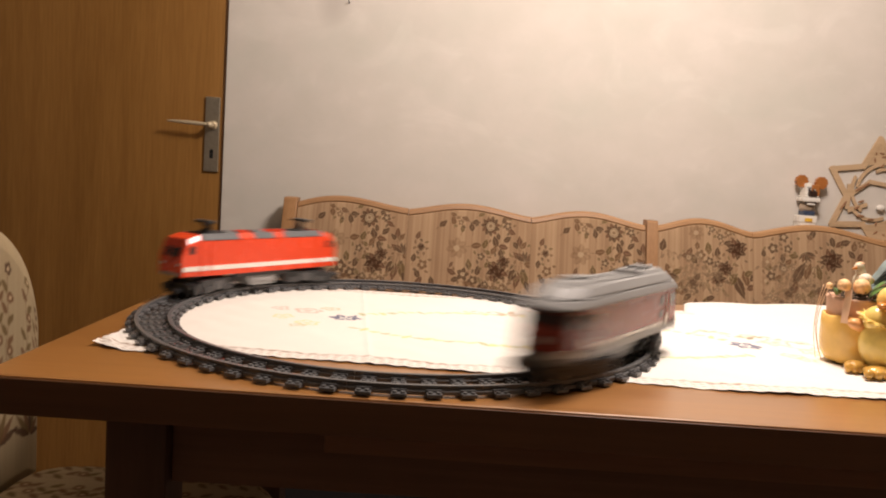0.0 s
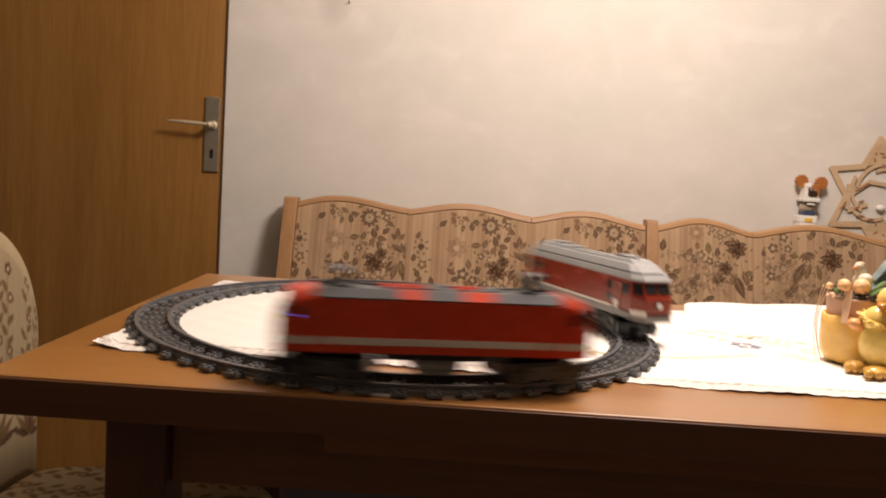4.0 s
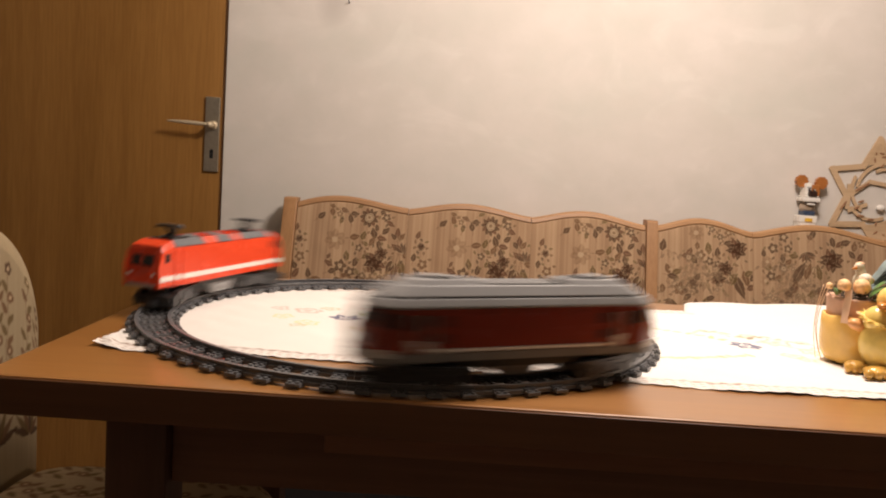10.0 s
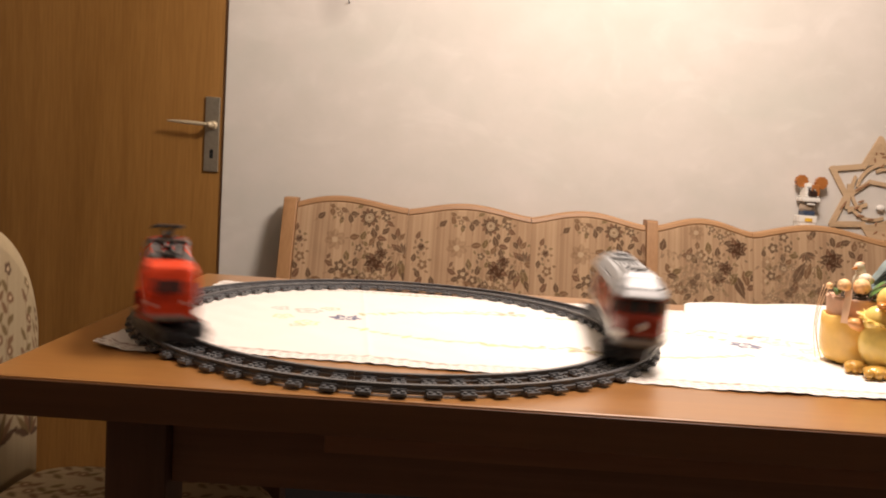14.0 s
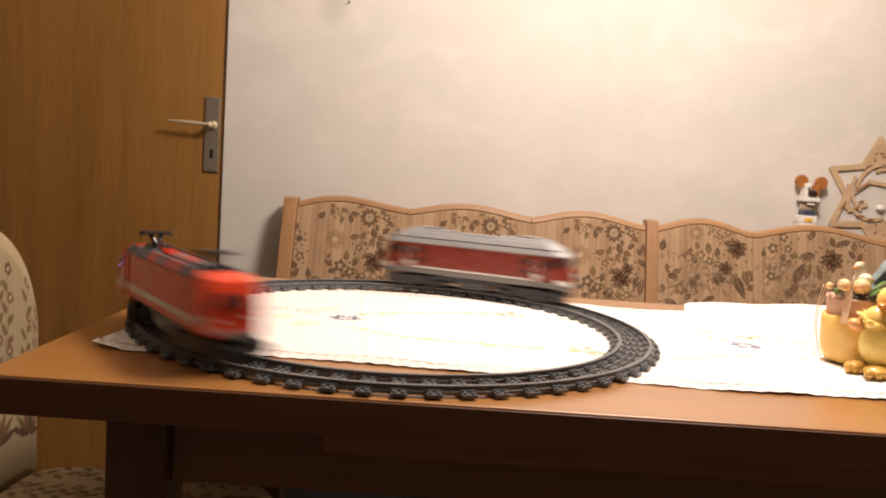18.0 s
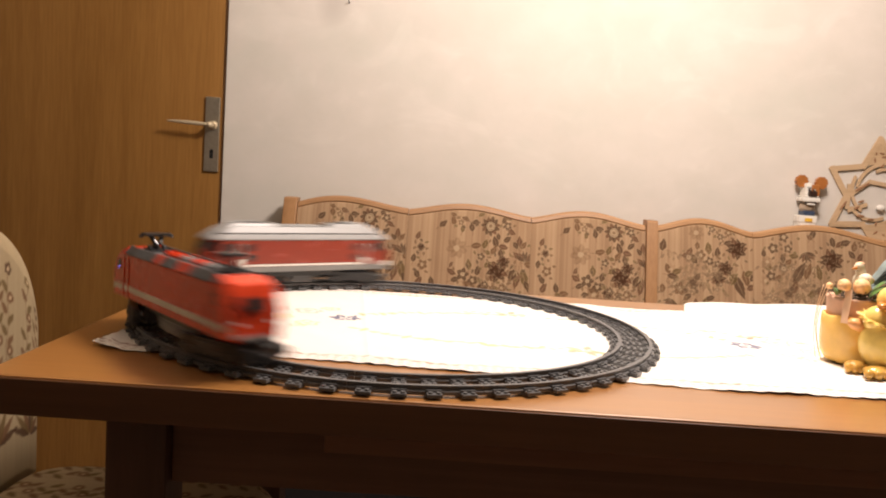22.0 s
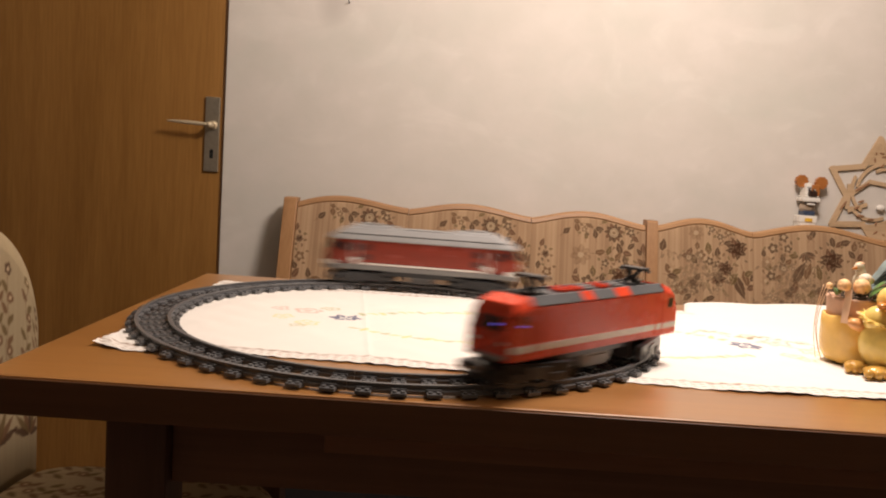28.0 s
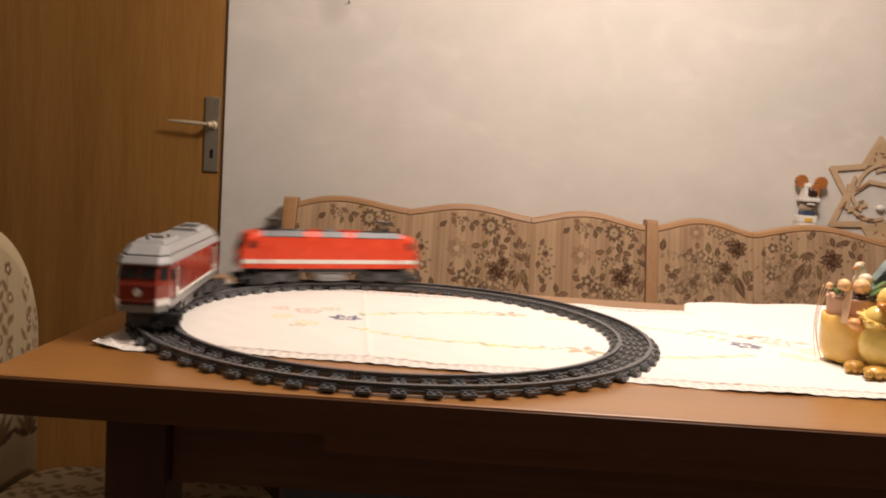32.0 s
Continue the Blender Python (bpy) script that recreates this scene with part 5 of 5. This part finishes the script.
add_ball(bm, (-0.0080, -0.079, 0.0845), (0.0080, 0.0065, 0.0024), Matrix.Rotation(radians(30), 4, "Z"), seg=16)
part("bill", bm, M_BEAK, head, "orange bill")
for dy in (-0.0855, -0.0560):
    bm = bmesh.new()
    add_ball(bm, (-0.0030 if dy < -0.07 else -0.0085, dy, 0.0965), 0.0017, seg=10)
    part("eye", bm, M_BLACK, head)
bm = bmesh.new()
add_ball(bm, (-0.0215, -0.050, 0.0575), (0.0135, 0.0090, 0.0080), Matrix.Rotation(radians(14), 4, "Y"), seg=18)
part("wing", bm, M_BLUSH, planter, "peach duck wing")
for x, y, w in ((-0.0235, -0.0600, 0.95), (-0.0080, -0.0850, 1.30)):
    bm = bmesh.new()
    add_ball(bm, (x, y, 0.0072), (0.0150 * w, 0.0105 * w, 0.0076), Matrix.Rotation(radians(-12), 4, "Z"), seg=20)
    foot = part("foot", bm, M_FOOT, planter, "amber glazed foot")
    for j in (-1, 0, 1):
        bm = bmesh.new()
        add_ball(bm, (x - 0.006 * w, y - 0.0085 * w + 0.002 * abs(j), 0.0062), (0.0046 * w, 0.0046 * w, 0.0060), seg=10)
        bmesh.ops.translate(bm, vec=(0.0075 * j * w, 0, 0), verts=bm.verts[:])
        part("toe", bm, M_FOOT, foot)

# ---- wooden star and toy dog on the bench's ledge ----
STAR_C, STAR_R = (1.2554, 0.2291), 0.1603
STAR_FOOT = 0.0862 - STAR_C[1]
star = thing("wooden_star", (STAR_C[0], 1.119, TOP + STAR_C[1]), "pale plywood six-pointed fretwork star leaning on the wall", "star")


def bar2(bm, a, b, w, y0=-0.003, y1=0.003):
    a, b = Vector(a), Vector(b)
    d = (b - a).normalized() * 0.4 * w
    n = Vector((-(b - a).y, (b - a).x)).normalized() * w / 2
    add_prism(bm, [tuple(a - d + n), tuple(a - d - n), tuple(b + d - n), tuple(b + d + n)], y0, y1, "y")


def polar(r, deg):
    return (r * math.cos(radians(deg)), r * math.sin(radians(deg)))


tips = [polar(STAR_R - 0.008, 95.6 + 60 * k) for k in range(6)]
ins = [polar(STAR_R * 0.577, 125.6 + 60 * k) for k in range(6)]
for k in range(6):
    bm = bmesh.new()
    bar2(bm, tips[k], ins[k], 0.0155)
    bar2(bm, ins[k], tips[(k + 1) % 6], 0.0145, -0.0028, 0.0028)
    part("outline", bm, M_STAR, star)
    # each point is backed by a thin web; dark ovals paint the shade of leaf-shaped cuts
    t, l, r = Vector(tips[k]), Vector(ins[k - 1]), Vector(ins[k])
    c = (t + l + r) / 3
    if k in (1, 2, 4):
        continue
    web = bmesh.new()
    add_prism(web, [tuple(c + (q - c) * 0.93) for q in (t, l, r)], -0.0016, 0.0016, "y")
    part("web", web, M_STAR, star)
    for j in range(5 if k in (0, 1, 5) else 3):
        a = j * 2.51 + k * 1.1
        q = c + Vector((math.cos(a), math.sin(a))) * STAR_R * (0.06 + 0.05 * (j % 3))
        bm = bmesh.new()
        add_ball(bm, (0, 0, 0), (0.0075, 0.0008, 0.0030), Matrix.Rotation(a * 1.7, 4, "Y"), seg=10)
        bmesh.ops.translate(bm, vec=(q.x, -0.0018, q.y), verts=bm.verts[:])
        part("leaf_cut", bm, M_STAR_CUT, star, "dark oval standing in for a leaf-shaped cut")
# scrolls, a little roof and figures in the middle
for k in range(6):
    a0, n = radians(66 + 60 * k), 12
    inner, outer = [], []
    for j in range(n + 1):
        a, r = a0 + (j - 6) * 0.115, STAR_R * (0.53 - 0.010 * j)
        inner.append(((r - 0.0045) * math.cos(a), (r - 0.0045) * math.sin(a)))
        outer.append(((r + 0.0045) * math.cos(a), (r + 0.0045) * math.sin(a)))
    part("scroll", prism(outer + inner[::-1], -0.0022 + 0.0001 * k, 0.0022 + 0.0001 * k, "y"), M_STAR, star)
for x0, z0, x1, z1, w in ((-0.075, 0.000, -0.030, 0.034, 0.010), (-0.030, 0.034, 0.030, 0.026, 0.011), (-0.080, -0.048, -0.035, -0.030, 0.010), (-0.086, 0.020, -0.086, -0.040, 0.012)):
    bm = bmesh.new()
    bar2(bm, (x0, z0), (x1, z1), w, -0.0026 - x0 * 0.004, 0.0026)
    part("inner_bar", bm, M_STAR, star)
# More dark ovals laid on for the shaded cuts in the middle.
for x, z, l, a in ((-0.060, 0.012, 0.012, 35), (-0.042, 0.024, 0.012, 35), (-0.050, -0.022, 0.010, 20), (-0.048, -0.062, 0.013, 0), (-0.018, -0.070, 0.010, 10), (-0.098, -0.036, 0.016, 60),
                   (-0.060, -0.040, 0.009, 30)):
    bm = bmesh.new()
    add_ball(bm, (0, 0, 0), (l, 0.001, 0.0036), Matrix.Rotation(radians(-a), 4, "Y"), seg=10)
    bmesh.ops.translate(bm, vec=(x, -0.0030, z), verts=bm.verts[:])
    part("leaf_cut", bm, M_STAR_CUT, star, "dark oval standing in for a leaf-shaped cut")
bm = box(-0.10, 0.10, -0.016, 0.005, STAR_FOOT, STAR_FOOT + 0.014, 0.001)
part("foot", bm, M_STAR, star)
bm = bmesh.new()
add_ball(bm, (0.004, -0.006, -0.036), (0.013, 0.008, 0.009), seg=18)
part("snow_cap", bm, M_WHITE, star, "small white snow cap")

bm = bmesh.new()
add_box(bm, -0.0235, 0.0245, -0.022, 0.020, 0.0, 0.020, 0.003, None, 0)
add_box(bm, -0.009, 0.011, -0.0245, -0.0205, 0.004, 0.013, 0.001, None, 4)
add_box(bm, -0.012, 0.019, -0.018, 0.018, 0.020, 0.0330, 0.002, None, 3)
add_ball(bm, (0.002, -0.001, 0.043), (0.0205, 0.019, 0.0160), None, 18, 6)
add_box(bm, -0.013, 0.015, -0.028, -0.016, 0.0515, 0.0580, 0.001, None, 2)
add_box(bm, -0.010, 0.012, -0.0295, -0.020, 0.0495, 0.0535, 0.0015, None, 0)
add_box(bm, -0.0225, 0.0245, -0.030, 0.016, 0.0575, 0.0695, 0.004, None, 0)
add_box(bm, -0.0175, 0.0195, -0.028, 0.016, 0.0695, 0.0745, 0.003, None, 0)
add_box(bm, -0.0145, 0.0020, -0.020, 0.018, 0.0740, 0.1080, 0.004, None, 0)
add_box(bm, 0.0015, 0.0250, -0.021, 0.018, 0.0740, 0.1050, 0.004, None, 1)
add_box(bm, -0.0085, 0.0135, -0.031, -0.020, 0.0720, 0.0870, 0.002, None, 2)
for x in (-0.0045, 0.0075):
    add_box(bm, x - 0.0035, x + 0.0035, -0.0245, -0.0195, 0.0865, 0.0935, 0.0008, None, 2)
    add_box(bm, x - 0.0010, x + 0.0025, -0.0262, -0.0240, 0.0895, 0.0920, 0.0004, None, 0)
add_box(bm, -0.0120, -0.0010, -0.0225, -0.0195, 0.0950, 0.0980, 0.0005, None, 5)
for cx, cz in ((-0.0205, 0.1125), (0.0335, 0.1105)):
    disc = [((0.0165 + 0.0012 * math.cos(10 * a)) * math.cos(a) + cx, (0.0165 + 0.0012 * math.cos(10 * a)) * math.sin(a) + cz) for a in (2 * math.pi * j / 60 for j in range(60))]
    add_prism(bm, disc, -0.007, 0.005, "y", 1)
    add_box(bm, min(cx, 0.0) + (0.010 if cx < 0 else 0.020), min(cx, 0.0) + (0.018 if cx < 0 else 0.028), -0.005, 0.005, cz - 0.016, cz - 0.004, 0.001, None, 1)
bmesh.ops.translate(bm, vec=(0, 0, 0.0535), verts=bm.verts[:])
add_box(bm, -0.0215, 0.0225, -0.020, 0.018, 0.0, 0.055, 0.002, None, 0)
dog = part("toy_dog", bm, [M_WHITE, M_BROWN, M_DKBROWN, M_BLUE, M_YELLOW, M_GREY, M_TAN])
dog.matrix_basis = pose(1.0467, 1.099, TOP + 0.0862)
tagged(dog, "small brick-built toy dog, white with brown ears, on the bench ledge", "toy dog")


# ---- what moves ----
# turn of each locomotive round the ring, in degrees, every half second
RED_TURN = [143.7, 120.1, 94.9, 69.9, 41.7, 10.5, -20.0, -50.8, -80.3, -108.3, -137.6, -170.8, -208.4, -249.2, -292.1, -340.2, -387.0, -433.2, -478.9, -514.7, -557.5, -591.3, -633.0, -671.0, -714.3, -755.2, -802.5, -834.5, -880.2, -918.3, -956.5, -993.0, -1031.7, -1076.5, -1132.0, -1178.7, -1222.5, -1275.0, -1323.1, -1383.0, -1419.6, -1468.8, -1508.4, -1544.2, -1578.3, -1609.0, -1637.6, -1660.4, -1680.1, -1702.0, -1724.7, -1744.0, -1763.9, -1784.4, -1804.9, -1825.4, -1845.4, -1863.8, -1881.7, -1907.1, -1937.9, -1963.4, -1991.2, -2018.3, -2042.8]
MAROON_TURN = [325.1, 280.0, 238.3, 204.9, 172.0, 134.6, 99.5, 60.1, 21.9, -15.5, -53.0, -91.7, -130.9, -167.1, -201.3, -236.8, -270.5, -310.8, -352.8, -386.3, -424.7, -459.4, -499.8, -533.3, -570.6, -607.0, -649.2, -681.5, -726.3, -758.1, -793.1, -829.5, -867.1, -904.8, -949.8, -981.5, -1012.4, -1052.0, -1088.0, -1133.5, -1163.3, -1207.1, -1242.6, -1275.9, -1311.9, -1346.9, -1385.5, -1423.1, -1459.0, -1500.1, -1542.7, -1575.0, -1604.2, -1630.5, -1656.4, -1684.0, -1714.1, -1753.1, -1794.2, -1833.7, -1869.6, -1898.5, -1926.1, -1954.3, -1974.5]


def round_ring(turns, radius):
    times = [0.5 * k for k in range(len(turns))]
    n = len(turns)
    slope = []
    for k in range(n):
        a, b = max(0, k - 1), min(n - 1, k + 1)
        slope.append((turns[b] - turns[a]) / (times[b] - times[a]))
    rows = []
    for i in range(321):
        t = i * 0.1
        k = min(int(t / 0.5 + 1e-6), n - 2)
        u = (t - times[k]) / 0.5
        h = ((1 + 2 * u) * (1 - u) ** 2, u * (1 - u) ** 2 * 0.5, u * u * (3 - 2 * u), u * u * (u - 1) * 0.5)
        a = h[0] * turns[k] + h[1] * slope[k] + h[2] * turns[k + 1] + h[3] * slope[k + 1]
        rows.append((t, pose(radius * math.cos(radians(a)), radius * math.sin(radians(a)), TOP, 0, 0, a - 90)))
    return rows


def motions():
    reach = math.sqrt(RING ** 2 - BOGIE ** 2)
    walk(RED, round_ring(RED_TURN, reach))
    walk(MAROON, round_ring(MAROON_TURN, reach))


motions()
